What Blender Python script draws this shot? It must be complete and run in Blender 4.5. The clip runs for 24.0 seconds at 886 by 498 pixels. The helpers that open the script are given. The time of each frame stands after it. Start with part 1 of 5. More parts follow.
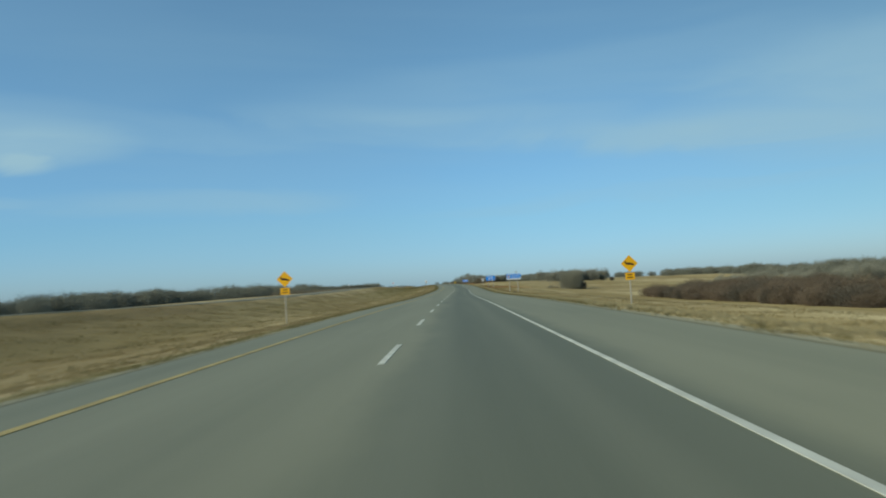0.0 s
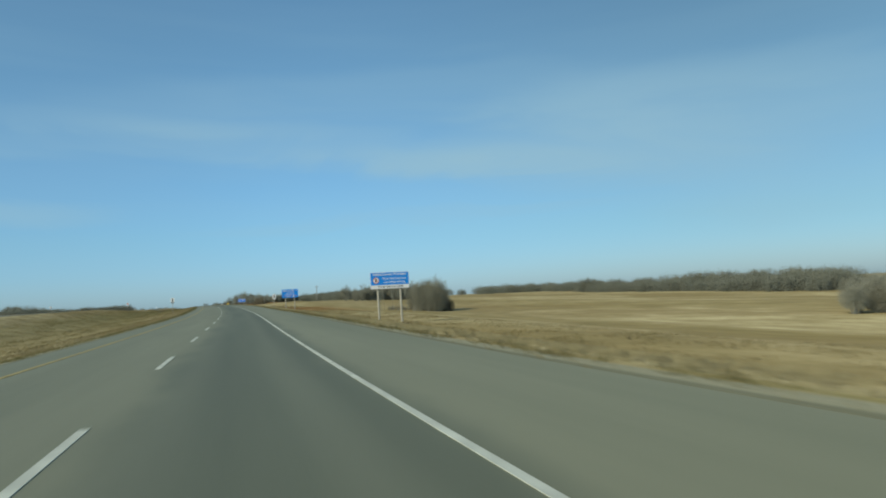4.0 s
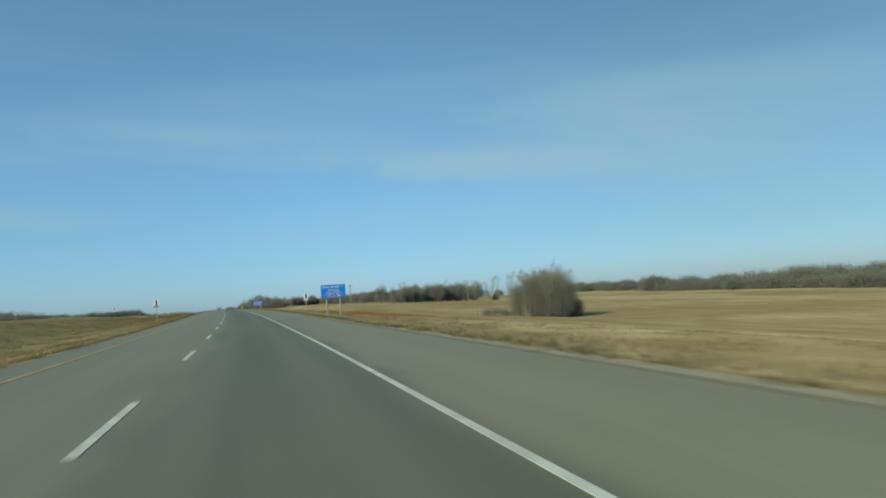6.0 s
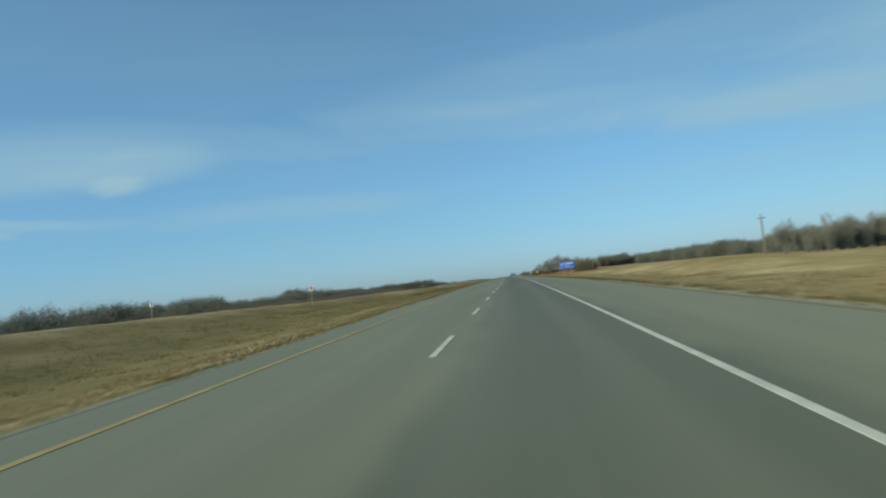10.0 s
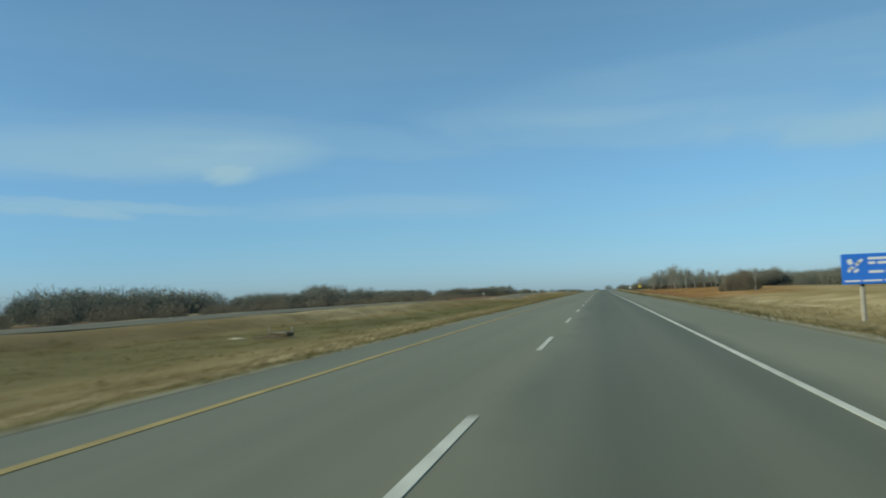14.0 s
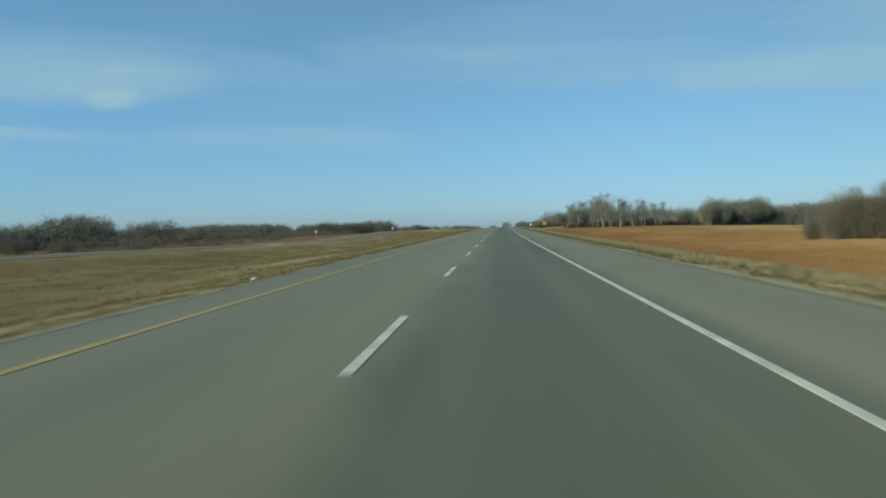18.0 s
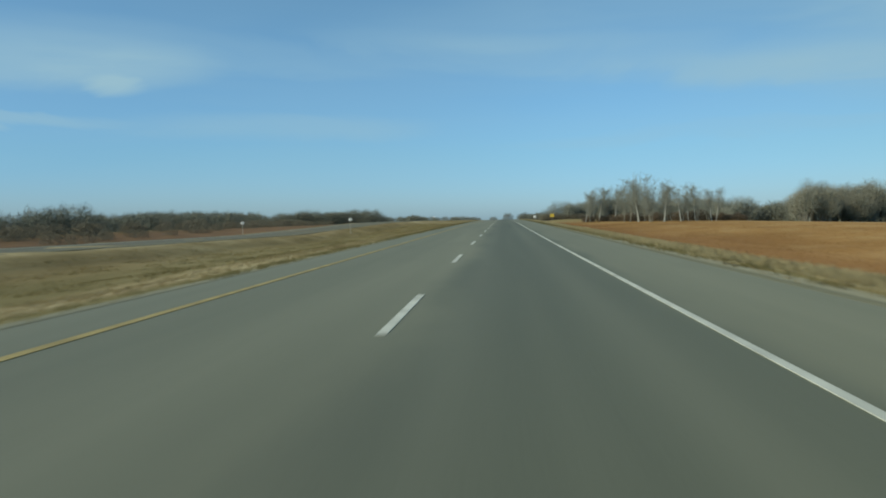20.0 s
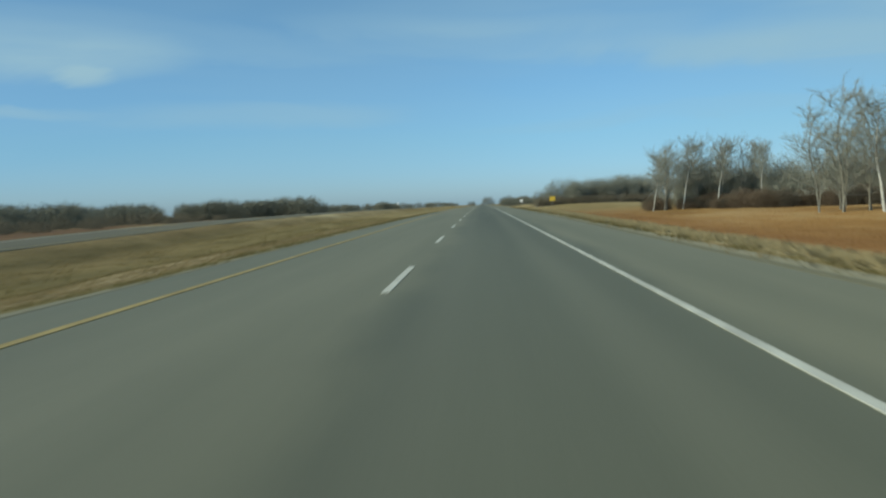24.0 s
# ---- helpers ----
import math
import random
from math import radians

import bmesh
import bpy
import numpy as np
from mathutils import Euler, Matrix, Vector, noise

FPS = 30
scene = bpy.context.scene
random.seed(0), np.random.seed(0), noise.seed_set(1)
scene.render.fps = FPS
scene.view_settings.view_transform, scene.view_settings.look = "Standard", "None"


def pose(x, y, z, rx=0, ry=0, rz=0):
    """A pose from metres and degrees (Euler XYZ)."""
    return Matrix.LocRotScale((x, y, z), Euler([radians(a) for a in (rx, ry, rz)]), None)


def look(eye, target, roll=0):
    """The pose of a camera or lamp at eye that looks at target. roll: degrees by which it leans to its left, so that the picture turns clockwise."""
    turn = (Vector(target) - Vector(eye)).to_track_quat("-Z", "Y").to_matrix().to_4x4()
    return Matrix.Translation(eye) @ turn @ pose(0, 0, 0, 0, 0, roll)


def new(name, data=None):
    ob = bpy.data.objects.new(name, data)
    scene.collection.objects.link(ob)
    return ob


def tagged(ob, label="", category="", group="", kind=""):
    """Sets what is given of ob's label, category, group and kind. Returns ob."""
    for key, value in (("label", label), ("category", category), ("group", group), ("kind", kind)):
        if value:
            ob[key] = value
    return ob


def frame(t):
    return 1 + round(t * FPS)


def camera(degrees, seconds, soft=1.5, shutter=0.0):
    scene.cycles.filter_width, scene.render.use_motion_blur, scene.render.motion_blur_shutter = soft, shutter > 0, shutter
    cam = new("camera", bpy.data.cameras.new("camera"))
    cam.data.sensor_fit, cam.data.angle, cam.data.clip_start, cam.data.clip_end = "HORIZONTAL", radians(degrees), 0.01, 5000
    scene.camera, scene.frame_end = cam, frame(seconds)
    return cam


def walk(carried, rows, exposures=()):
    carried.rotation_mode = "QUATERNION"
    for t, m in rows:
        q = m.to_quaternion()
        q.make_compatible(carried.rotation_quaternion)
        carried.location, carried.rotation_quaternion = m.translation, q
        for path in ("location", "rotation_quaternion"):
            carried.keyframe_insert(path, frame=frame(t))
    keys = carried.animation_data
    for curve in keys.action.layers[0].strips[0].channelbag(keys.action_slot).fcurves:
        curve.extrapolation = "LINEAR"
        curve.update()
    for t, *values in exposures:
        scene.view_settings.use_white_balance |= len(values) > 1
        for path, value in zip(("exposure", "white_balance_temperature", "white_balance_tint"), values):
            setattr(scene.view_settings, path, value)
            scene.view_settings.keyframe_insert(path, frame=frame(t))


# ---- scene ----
# camera and drive: seconds, place, yaw to the left of the road, pitch up, roll
cam = camera(62.97, 24.0, soft=1.9, shutter=0.35)
DRIVE = [
    (0.0, -10.11, -0.04, 1.66, -1.30, 3.04, -2.98),
    (0.5, -9.59, 14.41, 1.70, -2.80, 3.03, -2.36),
    (1.0, -9.05, 28.85, 1.72, -2.39, 1.54, -2.09),
    (1.5, -8.42, 43.14, 1.73, -2.62, 2.71, -2.46),
    (2.0, -7.78, 57.42, 1.72, -8.25, 3.05, -2.38),
    (2.5, -7.14, 71.70, 1.70, -16.06, 2.13, -2.93),
    (4.5, -4.56, 129.43, 1.72, -19.04, 4.32, -3.50),
    (5.0, -3.88, 143.97, 1.81, -19.24, 4.52, -3.78),
    (5.5, -3.15, 158.46, 1.92, -18.44, 4.48, -2.89),
    (6.0, -2.43, 172.91, 2.05, -17.76, 4.00, -3.69),
    (6.5, -1.75, 187.33, 2.18, -17.22, 4.44, -3.44),
    (7.0, -1.18, 201.75, 2.32, -15.59, 4.73, -3.27),
    (7.5, -0.69, 215.98, 2.47, -14.06, 4.54, -2.11),
    (8.0, -0.26, 230.22, 2.64, -12.40, 4.31, -2.65),
    (8.5, 0.08, 244.68, 2.82, -9.71, 2.43, -3.19),
    (9.0, 0.37, 259.13, 3.00, -4.19, 1.81, -5.07),
    (9.5, 0.52, 273.67, 3.16, -1.02, 3.54, -5.93),
    (10.0, 0.63, 288.21, 3.32, 5.06, 2.98, -6.44),
    (10.5, 0.67, 302.75, 3.48, 9.73, 2.37, -4.71),
    (12.5, 0.60, 361.06, 4.04, 13.17, 1.22, -1.95),
    (13.0, 0.62, 375.66, 4.16, 12.19, 1.73, -1.84),
    (13.5, 0.61, 390.26, 4.27, 12.35, 1.07, -2.21),
    (14.0, 0.59, 404.87, 4.37, 12.52, 3.85, -2.16),
    (14.5, 0.55, 419.47, 4.47, 11.60, 3.99, -2.67),
    (15.0, 0.51, 434.07, 4.56, 9.78, 3.75, -1.66),
    (15.5, 0.41, 448.73, 4.65, 8.00, 2.24, -3.07),
    (16.0, 0.30, 463.39, 4.73, 5.20, 0.59, -2.09),
    (16.5, 0.18, 478.05, 4.82, 3.38, -2.39, -1.39),
    (17.0, 0.05, 492.70, 4.89, 3.51, -1.74, -2.46),
    (17.5, -0.06, 507.36, 4.97, 4.12, -1.75, -0.94),
    (18.0, -0.16, 522.02, 5.06, 4.71, -1.52, -1.50),
    (18.5, -0.25, 536.68, 5.14, 5.08, -1.09, -0.71),
    (20.5, -0.52, 595.20, 5.49, 4.49, -2.45, -1.01),
    (21.0, -0.54, 609.90, 5.59, 4.45, -1.28, -1.80),
    (21.5, -0.53, 624.60, 5.69, 4.25, -2.31, -0.40),
    (22.0, -0.52, 639.30, 5.80, 3.45, -2.93, -0.32),
    (22.5, -0.50, 653.99, 5.91, 5.18, -2.08, -1.89),
    (23.0, -0.48, 668.69, 6.02, 5.92, -4.82, -3.00),
    (23.5, -0.47, 683.39, 6.12, 5.37, -6.99, -3.29),
    (24.0, -0.46, 698.09, 6.21, 3.15, -3.42, -2.03),
]
walk(cam, [(t, pose(x, y, z, 90 + pitch, 0, yaw) @ pose(0, 0, 0, 0, 0, roll)) for t, x, y, z, yaw, pitch, roll in DRIVE],
     exposures=((0.0, 0.0, 6500, 2), (24.0, 0.0, 6500, 2)))

# the road's height and sideways bend along y, every 80 m
STEP, START = 80.0, -40.0
ROAD_Z = [0.33, 0.49, 0.43, 1.06, 1.99, 2.79, 3.35, 3.80, 4.27, 4.85, 5.32, 5.50, 5.56, 5.58, 5.56, 5.54, 5.52, 5.50]
ROAD_X = [-11.09, -8.06, -4.84, -1.05, 0.82, 1.20, 0.91, 0.35, 0.03, 0.01, -0.03, 0.01, 0.00, -0.00, -0.00, -0.00, 0.00, 0.00]
CROSS = -0.0138  # fall of the pavement per metre to the right
DASH_Y0 = 0.17


def along(knots, y):
    """Smooth value of a row of knots at y (scalar or array)."""
    k = np.array(knots)
    m = np.gradient(k)
    u = np.clip((np.asarray(y, float) - START) / STEP, 0, len(k) - 1.001)
    i = u.astype(int)
    t = u - i
    return k[i] * (2 * t**3 - 3 * t**2 + 1) + k[i + 1] * (3 * t**2 - 2 * t**3) + m[i] * (t**3 - 2 * t**2 + t) + m[i + 1] * (t**3 - t**2)


def road_z(y):
    return along(ROAD_Z, y)


def road_x(y):
    return along(ROAD_X, y)


# ---- sky and sun ----
SUN_EL, SUN_AZ = radians(30), radians(243)
world = bpy.data.worlds.new("sky")
scene.world = world
world.use_nodes = True
wn, wl = world.node_tree.nodes, world.node_tree.links
sky = wn.new("ShaderNodeTexSky")
sky.sky_type, sky.sun_disc = "NISHITA", False
sky.sun_elevation, sky.sun_rotation = SUN_EL, SUN_AZ
sky.air_density, sky.dust_density, sky.ozone_density = 1.0, 0.6, 1.6
coord = wn.new("ShaderNodeTexCoord")


def wmath(op, a, b=None):
    n = wn.new("ShaderNodeMath")
    n.operation = op
    for i, v in enumerate((a, b)):
        if v is None:
            continue
        if isinstance(v, (int, float)):
            n.inputs[i].default_value = v
        else:
            wl.new(v, n.inputs[i])
    return n.outputs[0]


def sky_noise(scale, size, detail, rough, low, high, distort=0.0):
    """Thin cirrus: noise on the sky's dome, drawn out level."""
    mp = wn.new("ShaderNodeMapping")
    mp.inputs["Scale"].default_value = scale
    mp.inputs["Rotation"].default_value = (0, radians(4), 0)
    wl.new(coord.outputs["Generated"], mp.inputs[0])
    nz = wn.new("ShaderNodeTexNoise")
    nz.inputs["Scale"].default_value, nz.inputs["Detail"].default_value = size, detail
    nz.inputs["Roughness"].default_value, nz.inputs["Distortion"].default_value = rough, distort
    wl.new(mp.outputs[0], nz.inputs["Vector"])
    mr = wn.new("ShaderNodeMapRange")
    mr.interpolation_type = "SMOOTHSTEP"
    mr.inputs[1].default_value, mr.inputs[2].default_value = low, high
    wl.new(nz.outputs[0], mr.inputs[0])
    return mr.outputs[0]


veil = sky_noise((1, 1, 6.0), 1.5, 4, 0.5, 0.40, 0.66, 0.4)
streak = sky_noise((1.0, 1.0, 11.0), 2.0, 3, 0.5, 0.42, 0.75, 0.3)
ragged = sky_noise((1.0, 1.0, 4.0), 3.2, 5, 0.55, 0.30, 0.70, 0.6)
sky_way = wn.new("ShaderNodeSeparateXYZ")
wl.new(coord.outputs["Generated"], sky_way.inputs[0])
to_deg = 180 / math.pi
rough_edge = wmath("MULTIPLY", wmath("SUBTRACT", ragged, 0.5), 1.6)
sky_az = wmath("ADD", wmath("MULTIPLY", wmath("ARCTAN2", sky_way.outputs[0], sky_way.outputs[1]), to_deg), wmath("MULTIPLY", rough_edge, 2.0))
sky_el = wmath("ADD", wmath("MULTIPLY", wmath("ARCSINE", sky_way.outputs[2]), to_deg), wmath("MULTIPLY", rough_edge, 0.6))


def soft_step(v, lo, hi, to_lo=0.0, to_hi=1.0):
    n = wn.new("ShaderNodeMapRange")
    n.interpolation_type = "SMOOTHSTEP"
    for i, q in enumerate((lo, hi, to_lo, to_hi)):
        n.inputs[i + 1].default_value = q
    wl.new(v, n.inputs[0])
    return n.outputs[0]


def cirrus(az, el, half_az, half_el, amount, tilt=0.0):
    """One drawn-out sheet of cirrus: bearing and height of its middle, half sizes, slope, all in degrees."""
    da = wmath("SUBTRACT", sky_az, az)
    de = wmath("SUBTRACT", wmath("SUBTRACT", sky_el, el), wmath("MULTIPLY", da, tilt))
    far = wmath("ADD", wmath("POWER", wmath("DIVIDE", da, half_az), 2.0), wmath("POWER", wmath("DIVIDE", de, half_el), 2.0))
    return wmath("MULTIPLY", soft_step(far, 1.0, 0.0), amount)


sheets = [cirrus(-36, 11.2, 17, 2.4, 0.36, 0.02), cirrus(-39, 7.3, 12, 0.7, 0.45, -0.03), cirrus(-28.5, 10.0, 2.6, 0.9, 0.40), cirrus(-27, 11.2, 7, 1.8, 0.16, 0.06),
          cirrus(-17, 7.2, 15, 1.5, 0.26, 0.02), cirrus(-22, 12.6, 20, 1.6, 0.16, -0.06), cirrus(8, 12.0, 26, 2.2, 0.26, -0.09), cirrus(22, 10.6, 19, 1.3, 0.15, -0.07),
          cirrus(38, 12.2, 22, 5.5, 0.36), cirrus(12, 15.5, 30, 3.0, 0.15, 0.03), cirrus(18, 6.4, 20, 0.9, 0.14, 0.02), cirrus(50, 6.0, 20, 3.5, 0.20)]
cover = wmath("ADD", wmath("MULTIPLY", veil, 0.10), wmath("MULTIPLY", streak, 0.07))
for sheet in sheets:
    cover = wmath("ADD", cover, wmath("MULTIPLY", sheet, wmath("ADD", wmath("MULTIPLY", ragged, 0.7), 0.85)))
cover = wmath("MULTIPLY", cover, soft_step(sky_way.outputs[2], 0.42, 0.26, 0.4, 1.0))


def sky_mix(fac, a, b, blend="MIX"):
    n = wn.new("ShaderNodeMix")
    n.data_type, n.blend_type = "RGBA", blend
    for key, v in (("Factor", fac), ("A", a), ("B", b)):
        if isinstance(v, (int, float)):
            n.inputs[key].default_value = v
        elif isinstance(v, tuple):
            n.inputs[key].default_value = (*v, 1)
        else:
            wl.new(v, n.inputs[key])
    return n.outputs["Result"]


# deep, dry air: blue down to the horizon; paler and duller away from the sun's side
up = soft_step(sky_way.outputs[2], -0.02, 0.36)
clear = sky_mix(up, (0.68, 1.10, 1.62), (1.10, 1.46, 1.56))
clear = sky_mix(soft_step(sky_way.outputs[2], 0.10, 0.0), clear, (0.78, 1.16, 1.92))
dull = sky_mix(soft_step(sky_way.outputs[0], 0.05, 0.75), (1.0, 1.0, 1.0), (0.81, 0.75, 0.69))
shade = sky_mix(soft_step(sky_way.outputs[0], -0.30, -0.75), (1.0, 1.0, 1.0), (0.88, 0.90, 0.93))
air = sky_mix(1.0, sky_mix(1.0, sky_mix(1.0, sky.outputs[0], clear, "MULTIPLY"), dull, "MULTIPLY"), shade, "MULTIPLY")
wl.new(sky_mix(cover, air, (3.9, 6.0, 7.5)), wn["Background"].inputs[0])
wn["Background"].inputs[1].default_value = 0.084

sun = new("sun", bpy.data.lights.new("sun", "SUN"))
sun.data.energy, sun.data.angle, sun.data.color = 3.3, radians(0.53), (1.0, 0.88, 0.70)
sun.matrix_world = look((0, 0, 0), (-math.sin(SUN_AZ) * math.cos(SUN_EL), -math.cos(SUN_AZ) * math.cos(SUN_EL), -math.sin(SUN_EL)))
scene.view_settings.exposure = 0.0


# ---- materials ----
def material(name, rough=0.8, metal=0.0):
    m = bpy.data.materials.new(name)
    m.use_nodes = True
    b = m.node_tree.nodes["Principled BSDF"]
    b.inputs["Roughness"].default_value, b.inputs["Metallic"].default_value = rough, metal
    b.inputs["Specular IOR Level"].default_value = 0.3
    return m, m.node_tree.nodes, m.node_tree.links, b


def noise_node(nt, ln, vec, size, detail=4, rough=0.55):
    n = nt.new("ShaderNodeTexNoise")
    n.inputs["Scale"].default_value, n.inputs["Detail"].default_value, n.inputs["Roughness"].default_value = size, detail, rough
    ln.new(vec, n.inputs["Vector"])
    return n.outputs[0]


def stretch(nt, ln, vec, scale):
    mp = nt.new("ShaderNodeMapping")
    mp.inputs["Scale"].default_value = scale
    ln.new(vec, mp.inputs[0])
    return mp.outputs[0]


def ramp(nt, ln, fac, stops):
    r = nt.new("ShaderNodeValToRGB")
    while len(r.color_ramp.elements) < len(stops):
        r.color_ramp.elements.new(0.5)
    for e, (p, c) in zip(r.color_ramp.elements, stops):
        e.position, e.color = p, (*c, 1)
    ln.new(fac, r.inputs[0])
    return r.outputs[0]


def mix(nt, ln, fac, a, b, blend="MIX"):
    n = nt.new("ShaderNodeMix")
    n.data_type, n.blend_type = "RGBA", blend
    for key, v in (("Factor", fac), ("A", a), ("B", b)):
        if isinstance(v, (int, float)):
            n.inputs[key].default_value = v
        elif isinstance(v, tuple):
            n.inputs[key].default_value = (*v, 1)
        else:
            ln.new(v, n.inputs[key])
    return n.outputs["Result"]


def bump(nt, ln, b, height, strength, distance=0.02):
    n = nt.new("ShaderNodeBump")
    n.inputs["Strength"].default_value, n.inputs["Distance"].default_value = strength, distance
    ln.new(height, n.inputs["Height"])
    ln.new(n.outputs[0], b.inputs["Normal"])


def span(nt, ln, v, lo, hi, to_lo=0.0, to_hi=1.0):
    n = nt.new("ShaderNodeMapRange")
    n.interpolation_type = "SMOOTHSTEP"
    for i, q in enumerate((lo, hi, to_lo, to_hi)):
        n.inputs[i + 1].default_value = q
    ln.new(v, n.inputs[0])
    return n.outputs[0]


def plain(name, col, rough=0.6, metal=0.0, vary=0.12, size=6.0, relief=0.1):
    """A painted, printed or weathered surface with slight grain and stains."""
    m, nt, ln, b = material(name, rough, metal)
    c = nt.new("ShaderNodeTexCoord").outputs["Object"]
    fine, broad = noise_node(nt, ln, c, size * 6), noise_node(nt, ln, c, size * 0.4, 5)
    dark = tuple(v * (1 - vary) for v in col)
    light = tuple(min(1, v * (1 + vary * 0.6)) for v in col)
    col1 = ramp(nt, ln, broad, [(0.3, dark), (0.7, light)])
    ln.new(mix(nt, ln, span(nt, ln, fine, 0.3, 0.8, 0, 0.25), col1, dark), b.inputs["Base Color"])
    bump(nt, ln, b, fine, relief, 0.004)
    return m


def asphalt_material(name, lane):
    """Grey asphalt; the lane driven on is newer and darker, wheel tracks show faintly. UV: metres across, metres along."""
    m, nt, ln, b = material(name, 0.9)
    b.inputs["Specular IOR Level"].default_value = 0.42 if lane else 0.15
    b.inputs["Roughness"].default_value, b.inputs["Diffuse Roughness"].default_value = 0.74, 0.25
    uv = nt.new("ShaderNodeUVMap").outputs[0]
    sep = nt.new("ShaderNodeSeparateXYZ")
    ln.new(uv, sep.inputs[0])
    across = sep.outputs[0]
    worn = noise_node(nt, ln, stretch(nt, ln, uv, (0.55, 0.022, 1)), 1.0, 5)
    blot = noise_node(nt, ln, stretch(nt, ln, uv, (0.35, 0.12, 1)), 1.0, 6, 0.6)
    grain = noise_node(nt, ln, uv, 34.0, 3, 0.7)
    old = ramp(nt, ln, worn, [(0.3, (0.152, 0.158, 0.098)), (0.7, (0.205, 0.207, 0.131))])
    if not lane:  # dusty, with tan grit
        old = ramp(nt, ln, worn, [(0.3, (0.145, 0.134, 0.082)), (0.7, (0.182, 0.168, 0.105))])
    if lane:
        fresh = ramp(nt, ln, worn, [(0.3, (0.082, 0.092, 0.058)), (0.7, (0.124, 0.134, 0.086))])
        edge = nt.new("ShaderNodeMath")
        edge.operation = "ADD"
        ln.new(across, edge.inputs[0])
        ln.new(span(nt, ln, blot, 0.2, 0.8, -0.35, 0.35), edge.inputs[1])
        inner = nt.new("ShaderNodeMath")
        inner.operation = "MULTIPLY"
        ln.new(span(nt, ln, edge.outputs[0], -1.9, -0.9), inner.inputs[0])
        ln.new(span(nt, ln, edge.outputs[0], 2.3, 1.5), inner.inputs[1])
        col = mix(nt, ln, inner.outputs[0], old, fresh)
        for x in (-0.95, 0.75):  # wheel tracks, polished lighter
            w = nt.new("ShaderNodeMath")
            w.operation = "MULTIPLY"
            ln.new(span(nt, ln, across, x - 0.5, x), w.inputs[0])
            ln.new(span(nt, ln, across, x + 0.5, x), w.inputs[1])
            half = nt.new("ShaderNodeMath")
            half.operation = "MULTIPLY"
            ln.new(w.outputs[0], half.inputs[0])
            half.inputs[1].default_value = 0.28
            col = mix(nt, ln, half.outputs[0], col, (0.172, 0.178, 0.118))
    else:
        col = old
    col = mix(nt, ln, span(nt, ln, blot, 0.5, 0.85, 0, 0.3), col, (0.098, 0.104, 0.07))
    stretch_pale = span(nt, ln, sep.outputs[1], 290, 380, 1.0, 0.0)  # the first stretch is slightly paler
    col = mix(nt, ln, stretch_pale, col, mix(nt, ln, 1.0, col, (1.08, 1.08, 1.08), "MULTIPLY"))
    oil = noise_node(nt, ln, stretch(nt, ln, uv, (1.1, 0.5, 1)), 0.6, 3)
    col = mix(nt, ln, span(nt, ln, oil, 0.70, 0.78, 0, 0.35), col, (0.04, 0.04, 0.036))
    col = mix(nt, ln, span(nt, ln, grain, 0.35, 0.75, 0, 0.22), col, (0.22, 0.225, 0.16))
    ln.new(col, b.inputs["Base Color"])
    bump(nt, ln, b, grain, 0.35, 0.006)
    return m


def grass_colour(nt, ln, c):
    """Tan straw with duller swales and small olive clumps, at three scales."""
    broad = noise_node(nt, ln, stretch(nt, ln, c, (0.021, 0.009, 0.02)), 1.0, 8, 0.62)
    mid = noise_node(nt, ln, stretch(nt, ln, c, (0.28, 0.13, 0.3)), 1.0, 6, 0.62)
    clump = noise_node(nt, ln, stretch(nt, ln, c, (1.3, 0.8, 1.3)), 1.0, 5, 0.65)
    straw = ramp(nt, ln, mid, [(0.30, (0.310, 0.243, 0.112)), (0.5, (0.455, 0.370, 0.190)), (0.68, (0.610, 0.515, 0.290))])
    dull = ramp(nt, ln, mid, [(0.3, (0.190, 0.143, 0.060)), (0.7, (0.335, 0.250, 0.110))])
    col = mix(nt, ln, span(nt, ln, broad, 0.40, 0.62), straw, dull)
    worn = noise_node(nt, ln, stretch(nt, ln, c, (0.055, 0.022, 0.05)), 1.0, 6, 0.65)
    col = mix(nt, ln, span(nt, ln, worn, 0.47, 0.64, 0, 0.75), col, (0.262, 0.188, 0.082))
    return mix(nt, ln, span(nt, ln, clump, 0.48, 0.72, 0, 0.5), col, (0.120, 0.098, 0.042)), mid, clump


